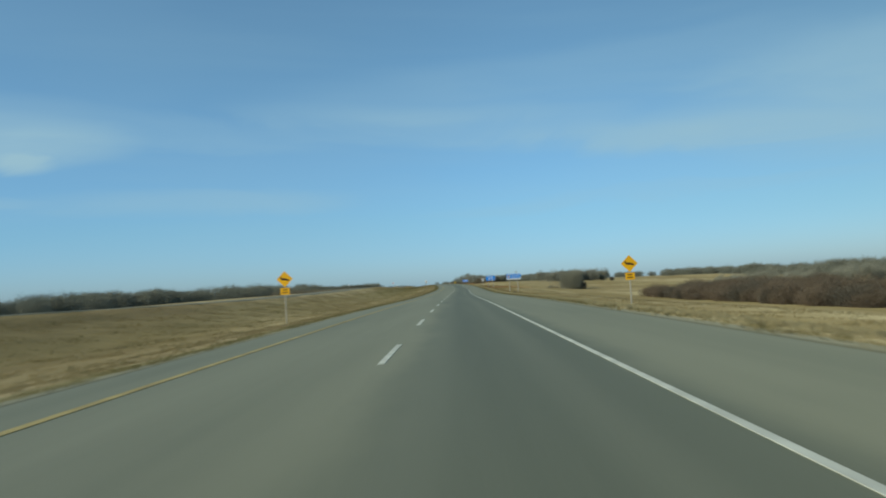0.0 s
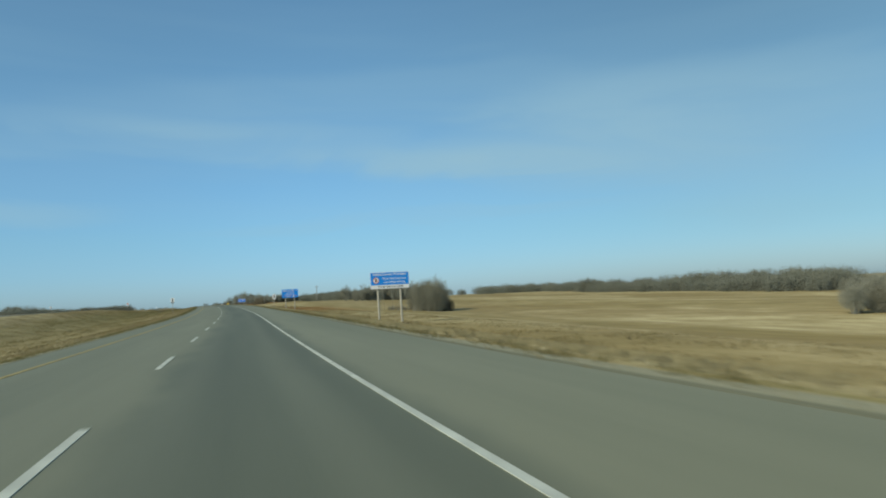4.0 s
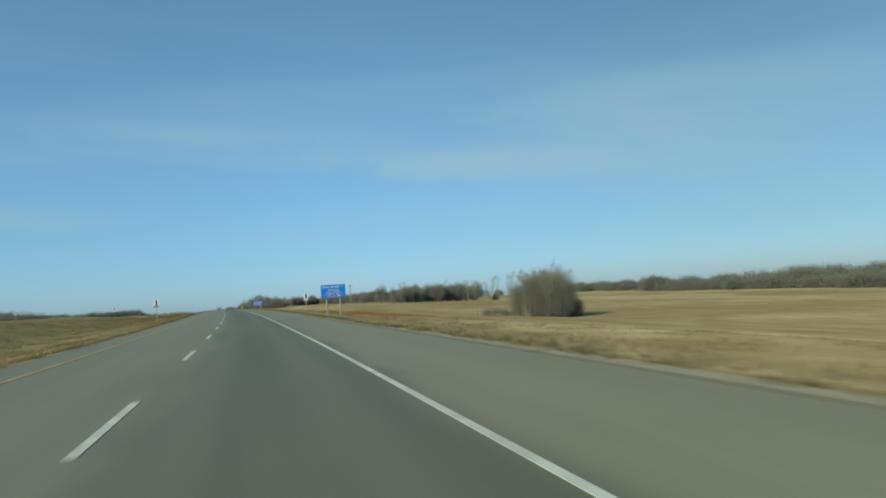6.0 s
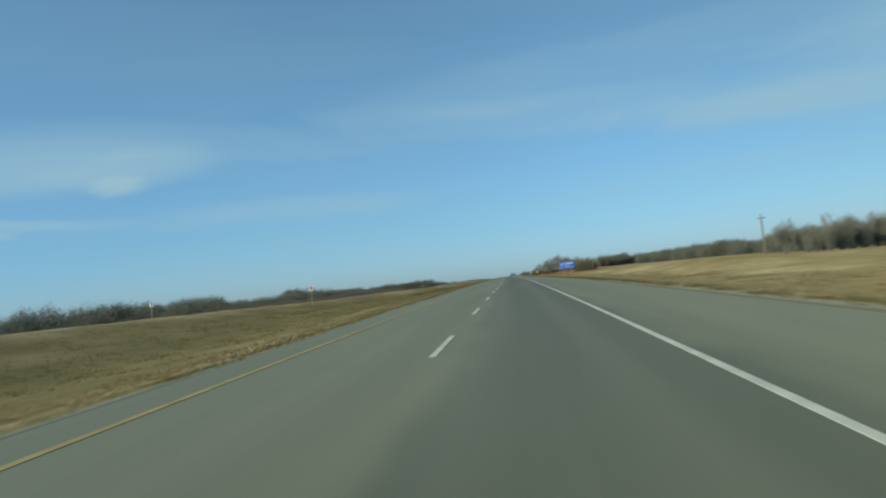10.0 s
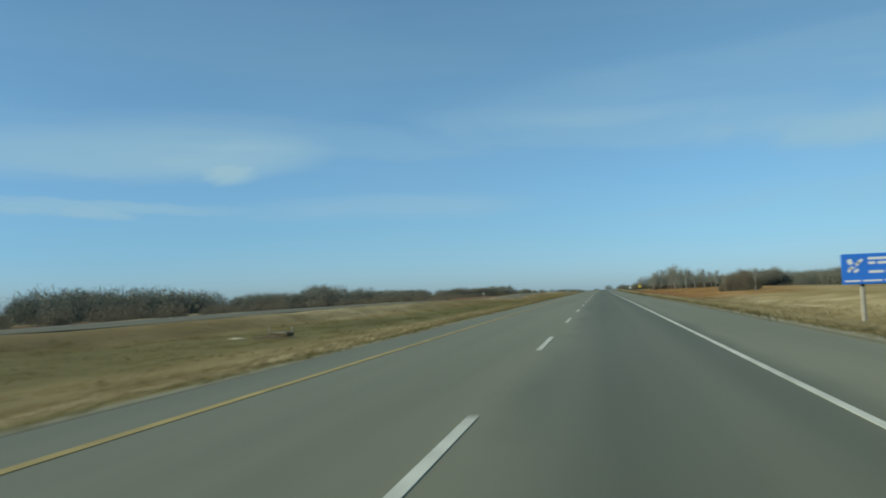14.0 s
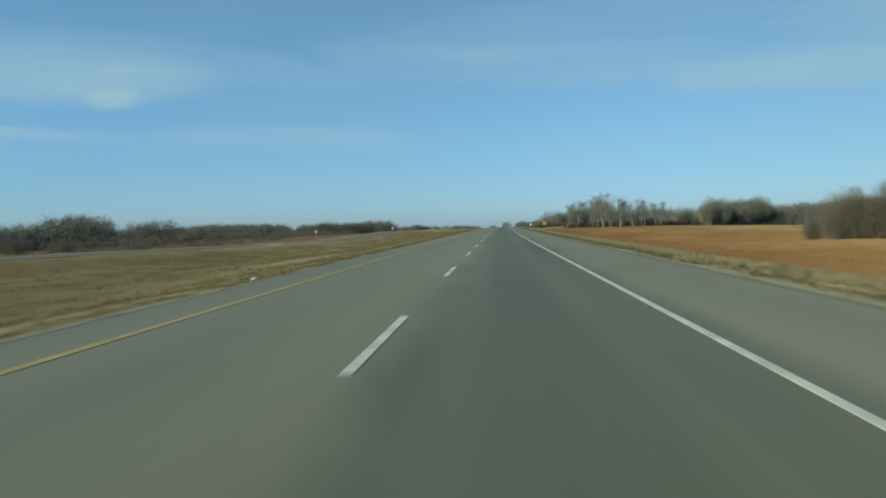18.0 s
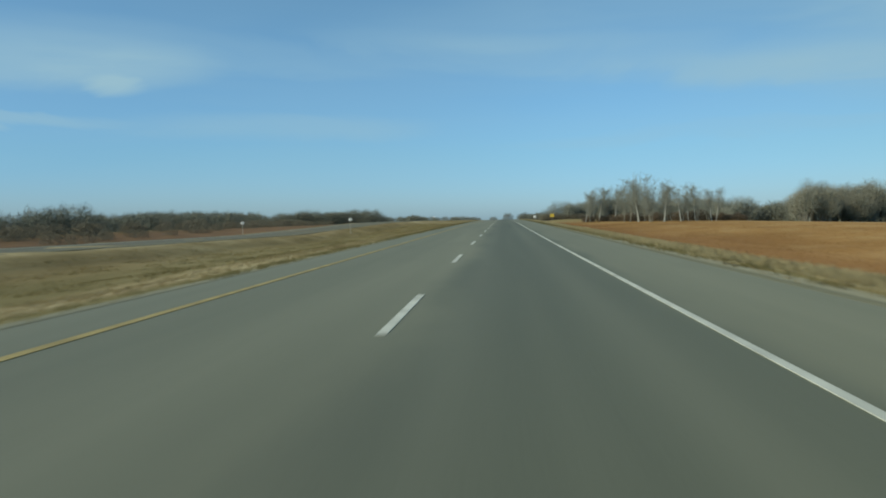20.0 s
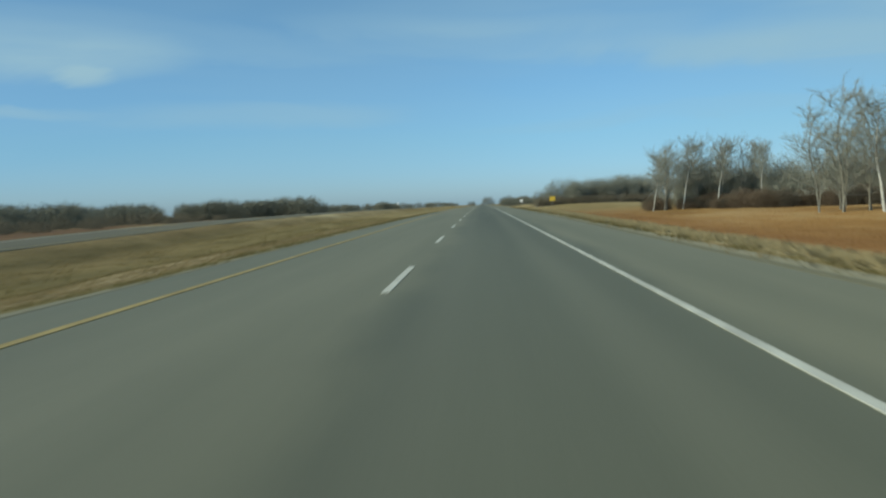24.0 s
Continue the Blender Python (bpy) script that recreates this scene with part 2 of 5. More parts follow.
def sward_colour(nt, ln, c):
    """The prairie's colour: tan straw, and by the masks dun hollows, straw lip, rusty sedge, olive and moist swards, red-brown brush."""
    col, mid, clump = grass_colour(nt, ln, c)
    blade = noise_node(nt, ln, c, 9.0, 4, 0.75)
    at, at2 = nt.new("ShaderNodeAttribute"), nt.new("ShaderNodeAttribute")
    at.attribute_name, at2.attribute_name = "zone", "sward"
    zone, sward = nt.new("ShaderNodeSeparateColor"), nt.new("ShaderNodeSeparateColor")
    ln.new(at.outputs["Color"], zone.inputs[0])
    ln.new(at2.outputs["Color"], sward.inputs[0])
    wide = noise_node(nt, ln, stretch(nt, ln, c, (0.10, 0.035, 0.1)), 1.0, 5, 0.6)
    rust = ramp(nt, ln, wide, [(0.34, (0.262, 0.125, 0.036)), (0.5, (0.355, 0.188, 0.060)), (0.66, (0.470, 0.300, 0.130))])
    rust = mix(nt, ln, span(nt, ln, mid, 0.50, 0.68, 0, 0.55), rust, (0.43, 0.29, 0.125))
    rust = mix(nt, ln, span(nt, ln, clump, 0.50, 0.70, 0, 0.5), rust, (0.165, 0.078, 0.028))
    deep = ramp(nt, ln, wide, [(0.34, (0.230, 0.094, 0.028)), (0.66, (0.340, 0.165, 0.052))])
    deep = mix(nt, ln, span(nt, ln, clump, 0.50, 0.70, 0, 0.5), deep, (0.145, 0.060, 0.022))
    brown = ramp(nt, ln, mid, [(0.3, (0.175, 0.132, 0.048)), (0.7, (0.330, 0.248, 0.098))])
    brush = ramp(nt, ln, mid, [(0.3, (0.110, 0.062, 0.030)), (0.7, (0.235, 0.135, 0.066))])
    moist = ramp(nt, ln, wide, [(0.35, (0.062, 0.078, 0.022)), (0.66, (0.155, 0.145, 0.050))])
    green = ramp(nt, ln, clump, [(0.35, (0.092, 0.096, 0.030)), (0.66, (0.225, 0.195, 0.070))])
    lip = ramp(nt, ln, mid, [(0.3, (0.490, 0.415, 0.225)), (0.7, (0.660, 0.570, 0.345))])
    for fac, tone in ((sward.outputs[0], brown), (at.outputs["Alpha"], lip), (zone.outputs[0], rust), (sward.outputs[1], deep), (zone.outputs[1], green), (sward.outputs[2], moist), (at2.outputs["Alpha"], brush)):
        col = mix(nt, ln, fac, col, tone)
    return col, zone, clump, blade


def ground_material():
    """Dry prairie grass with a gravel edge along the pavement."""
    m, nt, ln, b = material("dry_grass_ground", 0.95)
    b.inputs["Specular IOR Level"].default_value = 0.1
    b.inputs["Diffuse Roughness"].default_value = 0.4
    col, zone, clump, blade = sward_colour(nt, ln, nt.new("ShaderNodeTexCoord").outputs["Object"])
    gravel = ramp(nt, ln, blade, [(0.3, (0.125, 0.128, 0.082)), (0.7, (0.190, 0.188, 0.122))])
    grit = ramp(nt, ln, blade, [(0.3, (0.200, 0.196, 0.128)), (0.7, (0.320, 0.306, 0.205))])
    col = mix(nt, ln, span(nt, ln, blade, 0.45, 0.8, 0, 0.20), col, (0.48, 0.40, 0.20))
    col = mix(nt, ln, span(nt, ln, zone.outputs[2], 0.05, 0.42), col, mix(nt, ln, span(nt, ln, zone.outputs[2], 0.55, 0.92), grit, gravel))
    ln.new(col, b.inputs["Base Color"])
    bump(nt, ln, b, mix(nt, ln, 0.5, clump, blade), 0.4, 0.05)
    return m


def soft_normal(nt, ln, b, g, own):
    """Turns thin blades and twigs to the light like the mass that they are part of; own: the share of their own slope."""
    level = nt.new("ShaderNodeCombineXYZ")
    level.inputs[2].default_value = 1.0
    soft = nt.new("ShaderNodeVectorMath")
    soft.operation = "SCALE"
    ln.new(g.outputs["Normal"], soft.inputs[0])
    soft.inputs["Scale"].default_value = own
    add = nt.new("ShaderNodeVectorMath")
    ln.new(soft.outputs[0], add.inputs[0])
    ln.new(level.outputs[0], add.inputs[1])
    norm = nt.new("ShaderNodeVectorMath")
    norm.operation = "NORMALIZE"
    ln.new(add.outputs[0], norm.inputs[0])
    ln.new(norm.outputs[0], b.inputs["Normal"])


def blade_material(name, a, bcol, share=0.0):
    """Thin blades, shaded like the sward they stand in; share: how far they take the ground's own colour."""
    m, nt, ln, b = material(name, 0.9)
    b.inputs["Specular IOR Level"].default_value = 0.1
    b.inputs["Diffuse Roughness"].default_value = 0.4
    g = nt.new("ShaderNodeNewGeometry")
    col = ramp(nt, ln, g.outputs["Random Per Island"], [(0.0, a), (1.0, bcol)])
    if share:
        col = mix(nt, ln, share, col, sward_colour(nt, ln, nt.new("ShaderNodeTexCoord").outputs["Object"])[0])
    ln.new(col, b.inputs["Base Color"])
    soft_normal(nt, ln, b, g, 0.35)
    through_light = nt.new("ShaderNodeBsdfTranslucent")  # thin dry blades let light through
    ln.new(col, through_light.inputs["Color"])
    both = nt.new("ShaderNodeMixShader")
    both.inputs[0].default_value = 0.45
    ln.new(b.outputs[0], both.inputs[1])
    ln.new(through_light.outputs[0], both.inputs[2])
    ln.new(both.outputs[0], nt["Material Output"].inputs["Surface"])
    return m


def bark_material(name, pale, dark, amount):
    """Bark: pale skin with dark scars and grey stain."""
    m, nt, ln, b = material(name, 0.9)
    c = nt.new("ShaderNodeTexCoord").outputs["Object"]
    scar = noise_node(nt, ln, stretch(nt, ln, c, (2, 2, 7)), 1.2, 5, 0.7)
    tone = noise_node(nt, ln, c, 0.7, 4)
    col = mix(nt, ln, span(nt, ln, scar, 0.5, 0.62, 0, amount), pale, dark)
    col = mix(nt, ln, span(nt, ln, tone, 0.4, 0.7, 0, 0.4), col, tuple(0.5 * (p + q) for p, q in zip(pale, dark)))
    ln.new(col, b.inputs["Base Color"])
    bump(nt, ln, b, scar, 0.5, 0.02)
    return m


def twig_material(name, a, bcol):
    m, nt, ln, b = material(name, 0.9)
    b.inputs["Specular IOR Level"].default_value = 0.1
    g = nt.new("ShaderNodeNewGeometry")
    o = nt.new("ShaderNodeObjectInfo")
    col = ramp(nt, ln, g.outputs["Random Per Island"], [(0.0, a), (1.0, bcol)])
    ln.new(mix(nt, ln, span(nt, ln, o.outputs["Random"], 0, 1, 0, 0.35), col, tuple(0.7 * v for v in a)), b.inputs["Base Color"])
    soft_normal(nt, ln, b, g, 1.7)
    return m


M_ROAD = asphalt_material("asphalt_driven", True)
M_ROAD2 = asphalt_material("asphalt_weathered", False)
M_GROUND = ground_material()
M_WHITE_LINE = plain("worn_white_line_paint", (0.60, 0.615, 0.50), 0.75, vary=0.28, size=5)
M_YELLOW_LINE = plain("worn_yellow_line_paint", (0.40, 0.315, 0.115), 0.75, vary=0.3, size=5)
M_STRAW = blade_material("straw_blades", (0.30, 0.23, 0.10), (0.54, 0.45, 0.23), 0.78)
M_LIP = blade_material("lip_blades", (0.46, 0.38, 0.18), (0.68, 0.58, 0.33), 0.5)
M_GREENISH = blade_material("verge_blades", (0.12, 0.120, 0.040), (0.30, 0.260, 0.105), 0.35)
M_RUST = blade_material("sedge_blades", (0.30, 0.150, 0.046), (0.46, 0.275, 0.100), 0.92)
M_BIRCH = bark_material("pale_aspen_bark", (0.58, 0.59, 0.52), (0.12, 0.11, 0.085), 0.6)
M_BARK = bark_material("grey_bark", (0.26, 0.255, 0.205), (0.10, 0.085, 0.065), 0.7)
M_BARK_LIMB = bark_material("limb_bark", (0.30, 0.29, 0.24), (0.12, 0.105, 0.085), 0.6)
M_BARK_PALE = bark_material("pale_grey_bark", (0.42, 0.40, 0.33), (0.16, 0.14, 0.11), 0.6)
M_TWIG = twig_material("grey_twigs", (0.185, 0.183, 0.134), (0.345, 0.340, 0.256))
M_TWIG_PALE = twig_material("pale_twigs", (0.200, 0.212, 0.165), (0.345, 0.356, 0.285))
M_TWIG_BUSH = twig_material("olive_brown_twigs", (0.155, 0.152, 0.108), (0.300, 0.290, 0.208))
# distance haze is put into this base colour: greyer, with closer tones
M_TWIG_FAR = twig_material("hazy_far_twigs", (0.150, 0.157, 0.118), (0.222, 0.225, 0.170))
M_TWIG_BRUSH = twig_material("brush_twigs", (0.150, 0.134, 0.092), (0.215, 0.190, 0.130))
M_TWIG_DARK = twig_material("dark_twigs", (0.065, 0.058, 0.042), (0.145, 0.126, 0.090))
M_TWIG_RED = twig_material("reddish_twigs", (0.100, 0.077, 0.051), (0.190, 0.148, 0.098))
M_BLUE = plain("blue_sign_sheeting", (0.018, 0.26, 0.78), 0.45, vary=0.06, size=1.5)
M_BLUE2 = plain("deep_blue_sign_sheeting", (0.045, 0.22, 0.78), 0.45, vary=0.06, size=1.5)
M_WHITE = plain("white_sign_sheeting", (0.86, 0.86, 0.83), 0.5, vary=0.06, size=1.5)
M_YELLOW = plain("yellow_sign_sheeting", (0.88, 0.45, 0.010), 0.5, vary=0.08, size=2)
M_YELLOW_PALE = plain("bright_yellow_sheeting", (0.66, 0.46, 0.06), 0.5, vary=0.06, size=2)
M_BLACK = plain("black_sign_print", (0.02, 0.02, 0.02), 0.5)
M_RED = plain("red_sign_print", (0.52, 0.035, 0.03), 0.5)
M_ORANGE = plain("orange_sign_print", (0.75, 0.22, 0.03), 0.5)
M_PURPLE = plain("purple_sign_print", (0.10, 0.04, 0.28), 0.5)
M_ALU = plain("bare_aluminium_back", (0.62, 0.63, 0.62), 0.45, 0.3, vary=0.08, size=2)
M_POST = plain("weathered_timber_post", (0.42, 0.39, 0.31), 0.85, vary=0.22, size=3, relief=0.5)
M_STEEL = plain("galvanised_steel", (0.36, 0.37, 0.36), 0.5, 0.6, vary=0.12, size=3)
M_POLE = plain("grey_timber_pole", (0.27, 0.245, 0.20), 0.9, vary=0.3, size=2, relief=0.5)
M_CONCRETE = plain("stained_concrete", (0.34, 0.32, 0.27), 0.9, vary=0.25, size=2, relief=0.5)
M_GRIT = plain("pale_gravel", (0.44, 0.39, 0.26), 0.95, vary=0.3, size=3, relief=0.6)
M_EARTH = plain("dry_earth", (0.115, 0.090, 0.045), 0.95, vary=0.35, size=3, relief=0.6)
M_RUBBER = plain("black_rubber", (0.022, 0.021, 0.019), 0.8, vary=0.3, size=4, relief=0.6)
M_TAR = plain("tar_smear", (0.095, 0.10, 0.072), 0.85, vary=0.3, size=8)
M_PAPER = plain("white_litter", (0.75, 0.74, 0.70), 0.7)


# ---- mesh helpers ----
def mesh_np(name, verts, faces, mat, smooth=False):
    me = bpy.data.meshes.new(name)
    me.from_pydata([tuple(v) for v in verts] if not isinstance(verts, np.ndarray) else verts.tolist(), [], faces if isinstance(faces, list) else faces.tolist())
    me.materials.append(mat)
    if smooth:
        me.polygons.foreach_set("use_smooth", np.ones(len(me.polygons), bool))
    me.update()
    return me


def tri_mesh(name, verts, tris, mat):
    """A mesh of many triangles from arrays, quickly."""
    me = bpy.data.meshes.new(name)
    nv, nt = len(verts), len(tris)
    me.vertices.add(nv)
    me.vertices.foreach_set("co", np.ascontiguousarray(verts, np.float32).ravel())
    me.loops.add(nt * 3)
    me.loops.foreach_set("vertex_index", np.ascontiguousarray(tris, np.int32).ravel())
    me.polygons.add(nt)
    me.polygons.foreach_set("loop_start", np.arange(0, nt * 3, 3, dtype=np.int32))
    me.materials.append(mat)
    me.update(calc_edges=True)
    return me


def child(name, me, parent, label="", loc=(0, 0, 0)):
    ob = new(name, me)
    ob.parent = parent
    ob.location = loc
    if label:
        tagged(ob, label)
    return ob


def bm_mesh(name, bm, mat, smooth=False):
    me = bpy.data.meshes.new(name)
    bmesh.ops.recalc_face_normals(bm, faces=bm.faces)
    bm.to_mesh(me)
    bm.free()
    me.materials.append(mat)
    if smooth:
        me.polygons.foreach_set("use_smooth", np.ones(len(me.polygons), bool))
    return me


def box_mesh(name, sx, sy, sz, mat, bevel=0.01, base=False):
    bm = bmesh.new()
    bmesh.ops.create_cube(bm, size=1)
    for v in bm.verts:
        v.co = Vector((v.co.x * sx, v.co.y * sy, v.co.z * sz + (sz / 2 if base else 0)))
    if bevel:
        bmesh.ops.bevel(bm, geom=bm.edges[:], offset=bevel, segments=1, affect="EDGES")
    return bm_mesh(name, bm, mat)


def pole_mesh(name, r0, r1, h, mat, sides=12, sink=0.0, lean=0.0):
    """An upright round post with a bevelled top."""
    rings = [(r0, -sink), (r0 * 0.5 + r1 * 0.5, h * 0.5), (r1, h - r1 * 0.3), (r1 * 0.7, h)]
    vs, fs = [], []
    for r, z in rings:
        for k in range(sides):
            a = 2 * math.pi * k / sides
            vs.append((r * math.cos(a) + lean * z, r * math.sin(a), z))
    for i in range(len(rings) - 1):
        for k in range(sides):
            fs.append((i * sides + k, i * sides + (k + 1) % sides, (i + 1) * sides + (k + 1) % sides, (i + 1) * sides + k))
    fs.append(tuple(range(sides - 1, -1, -1)))
    fs.append(tuple((len(rings) - 1) * sides + k for k in range(sides)))
    return mesh_np(name, vs, fs, mat)


def plate_mesh(name, outline, thick, mat, y=0.0):
    """A flat plate in the xz plane from its outline; its front is at y, facing -y."""
    n = len(outline)
    vs = [(x, y, z) for x, z in outline] + [(x, y + thick, z) for x, z in outline]
    fs = [tuple(range(n)), tuple(range(2 * n - 1, n - 1, -1))]
    fs += [(i, n + i, n + (i + 1) % n, (i + 1) % n) for i in range(n)]
    bm = bmesh.new()
    bv = [bm.verts.new(v) for v in vs]
    for f in fs:
        bm.faces.new([bv[i] for i in f])
    return bm_mesh(name, bm, mat)


def rounded(w, h, r, cx=0.0, cz=0.0, seg=4):
    pts = []
    for qx, qz, a0 in ((1, -1, -90), (1, 1, 0), (-1, 1, 90), (-1, -1, 180)):
        for k in range(seg + 1):
            a = radians(a0 + 90 * k / seg)
            pts.append((cx + qx * (w / 2 - r) + r * math.cos(a), cz + qz * (h / 2 - r) + r * math.sin(a)))
    return pts


def turned(pts, deg):
    c, s = math.cos(radians(deg)), math.sin(radians(deg))
    return [(c * x - s * z, s * x + c * z) for x, z in pts]


def disc(r, cx=0.0, cz=0.0, n=24):
    return [(cx + r * math.cos(2 * math.pi * k / n), cz + r * math.sin(2 * math.pi * k / n)) for k in range(n)]


def text_mesh(name, body, size, mat, width=None):
    """Lettering in the xz plane, facing -y, centred at the origin; drawn out to the width."""
    cu = bpy.data.curves.new(name, "FONT")
    cu.body, cu.size, cu.align_x, cu.align_y, cu.extrude = body, size, "CENTER", "CENTER", 0.002
    cu.resolution_u = 3
    cu.offset = size * 0.012
    ob = bpy.data.objects.new(name, cu)
    scene.collection.objects.link(ob)
    bpy.context.view_layer.update()
    me = bpy.data.meshes.new_from_object(ob.evaluated_get(bpy.context.evaluated_depsgraph_get()))
    bpy.data.objects.remove(ob)
    co = np.empty(len(me.vertices) * 3, np.float32)
    me.vertices.foreach_get("co", co)
    co = co.reshape(-1, 3)
    k = width / max(1e-6, np.ptp(co[:, 0])) if width else 1.0
    out = np.stack([(co[:, 0] - 0.5 * (co[:, 0].min() + co[:, 0].max())) * k, -co[:, 2], co[:, 1]], -1)
    me.vertices.foreach_set("co", np.ascontiguousarray(out, np.float32).ravel())
    me.materials.clear()
    me.materials.append(mat)
    bm = bmesh.new()
    bm.from_mesh(me)
    bmesh.ops.remove_doubles(bm, verts=bm.verts[:], dist=1e-4)
    bm.to_mesh(me)
    bm.free()
    me.name = name
    me.update()
    return me


# ---- the lie of the land ----
OPP_Y = [-300, 0, 130, 280, 340, 400, 450, 500, 570, 650, 700, 750, 800, 900, 1400]
OPP_Z = [0.6, 0.7, 0.7, 0.85, 0.8, 0.2, -0.3, -0.2, -0.4, -1.3, -1.7, -1.2, -0.5, -0.2, 0]
R_Y = [-300, 100, 268, 350, 400, 500, 560, 650, 800, 1000, 1400]
R30 = [-2.0, -2.2, -2.3, -1.1, 0.1, -0.5, -0.9, -0.6, -1.0, -0.4, -0.2]
R45 = [-3.0, -3.0, -3.4, -2.0, -1.2, -0.6, -0.5, -0.2, -0.9, -0.2, 0.0]
R90 = [-3.6, -3.8, -3.6, -3.1, -2.7, -1.7, -1.1, -1.4, -1.6, -1.0, 0.0]
R160 = [-5.4, -5.8, -6.4, -5.8, -4.6, -3.4, -2.2, -2.2, -2.5, -2.0, 0.0]
R300 = [-7.0, -7.6, -8.2, -7.6, -6.6, -5.4, -3.6, -3.0, -3.0, -3.0, -1.0]
RIGHT_Y = [-300, 100, 160, 210, 250, 275, 340, 375, 530, 690, 1400]
RIGHT_EDGE = [4.95, 4.95, 4.85, 4.55, 4.65, 4.8, 4.7, 4.25, 4.15, 4.08, 4.08]  # the paved shoulder narrows
LEFT_EDGE = -6.75


def right_edge(y):
    return np.interp(y, RIGHT_Y, RIGHT_EDGE)


def land(o, y):
    """Height of the ground at an offset o from the lane's middle, before small unevenness."""
    opp, e = np.interp(y, OPP_Y, OPP_Z), float(right_edge(y))
    lane = float(road_z(y))
    xs = [-3000, -700, -300, -200, -130, -75, -58, -49, -46.6, -33.4, -31.5, -29, -21, -14, -8.6, LEFT_EDGE - 0.1, e + 0.1, e + 1.4, e + 2.4, 10.5, 14, 20, 30, 45, 90, 160, 300, 800, 3000]
    zs = [-9, -7, -5, -3.6, 0.4 * opp - 2.2, opp - 1.2, opp - 1.0, opp - 0.15, opp + 0.02, opp + 0.02, opp - 0.25, opp - 0.9, min(-1.3, opp - 0.9), -1.05, -0.3, -0.12, 0.04, -0.01, -0.08, -0.95, -1.2, -1.35,
          np.interp(y, R_Y, R30), np.interp(y, R_Y, R45), np.interp(y, R_Y, R90), np.interp(y, R_Y, R160), np.interp(y, R_Y, R300), -8, -10]
    return lane + np.interp(o, xs, zs)


SURFACE = {}


def ground_many(xs, ys):
    """Heights of the ground mesh at many places."""
    xs, ys = np.asarray(xs, float), np.asarray(ys, float)
    rows, offs, zs = SURFACE["y"], SURFACE["o"], SURFACE["z"]
    o = xs - road_x(ys)
    r = np.clip(np.searchsorted(rows, ys) - 1, 0, len(rows) - 2)
    t = (ys - rows[r]) / (rows[r + 1] - rows[r])
    out = np.empty(len(xs))
    for k in np.unique(r):
        m = r == k
        out[m] = np.interp(o[m], offs[k], zs[k]) * (1 - t[m]) + np.interp(o[m], offs[k + 1], zs[k + 1]) * t[m]
    return out


def masks_many(xs, ys):
    """The ground's colour masks at many places."""
    rows, offs = SURFACE["y"], SURFACE["o"]
    o, r = xs - road_x(ys), np.clip(np.searchsorted(rows, ys) - 1, 0, len(rows) - 2)
    out = np.empty((len(xs), 8), np.float32)
    for k in np.unique(r):
        m = r == k
        for ch in range(8):
            out[m, ch] = np.interp(o[m], offs[k], SURFACE["masks"][k, :, ch])
    return out


def ground_at(x, y):
    return float(ground_many([x], [y])[0])


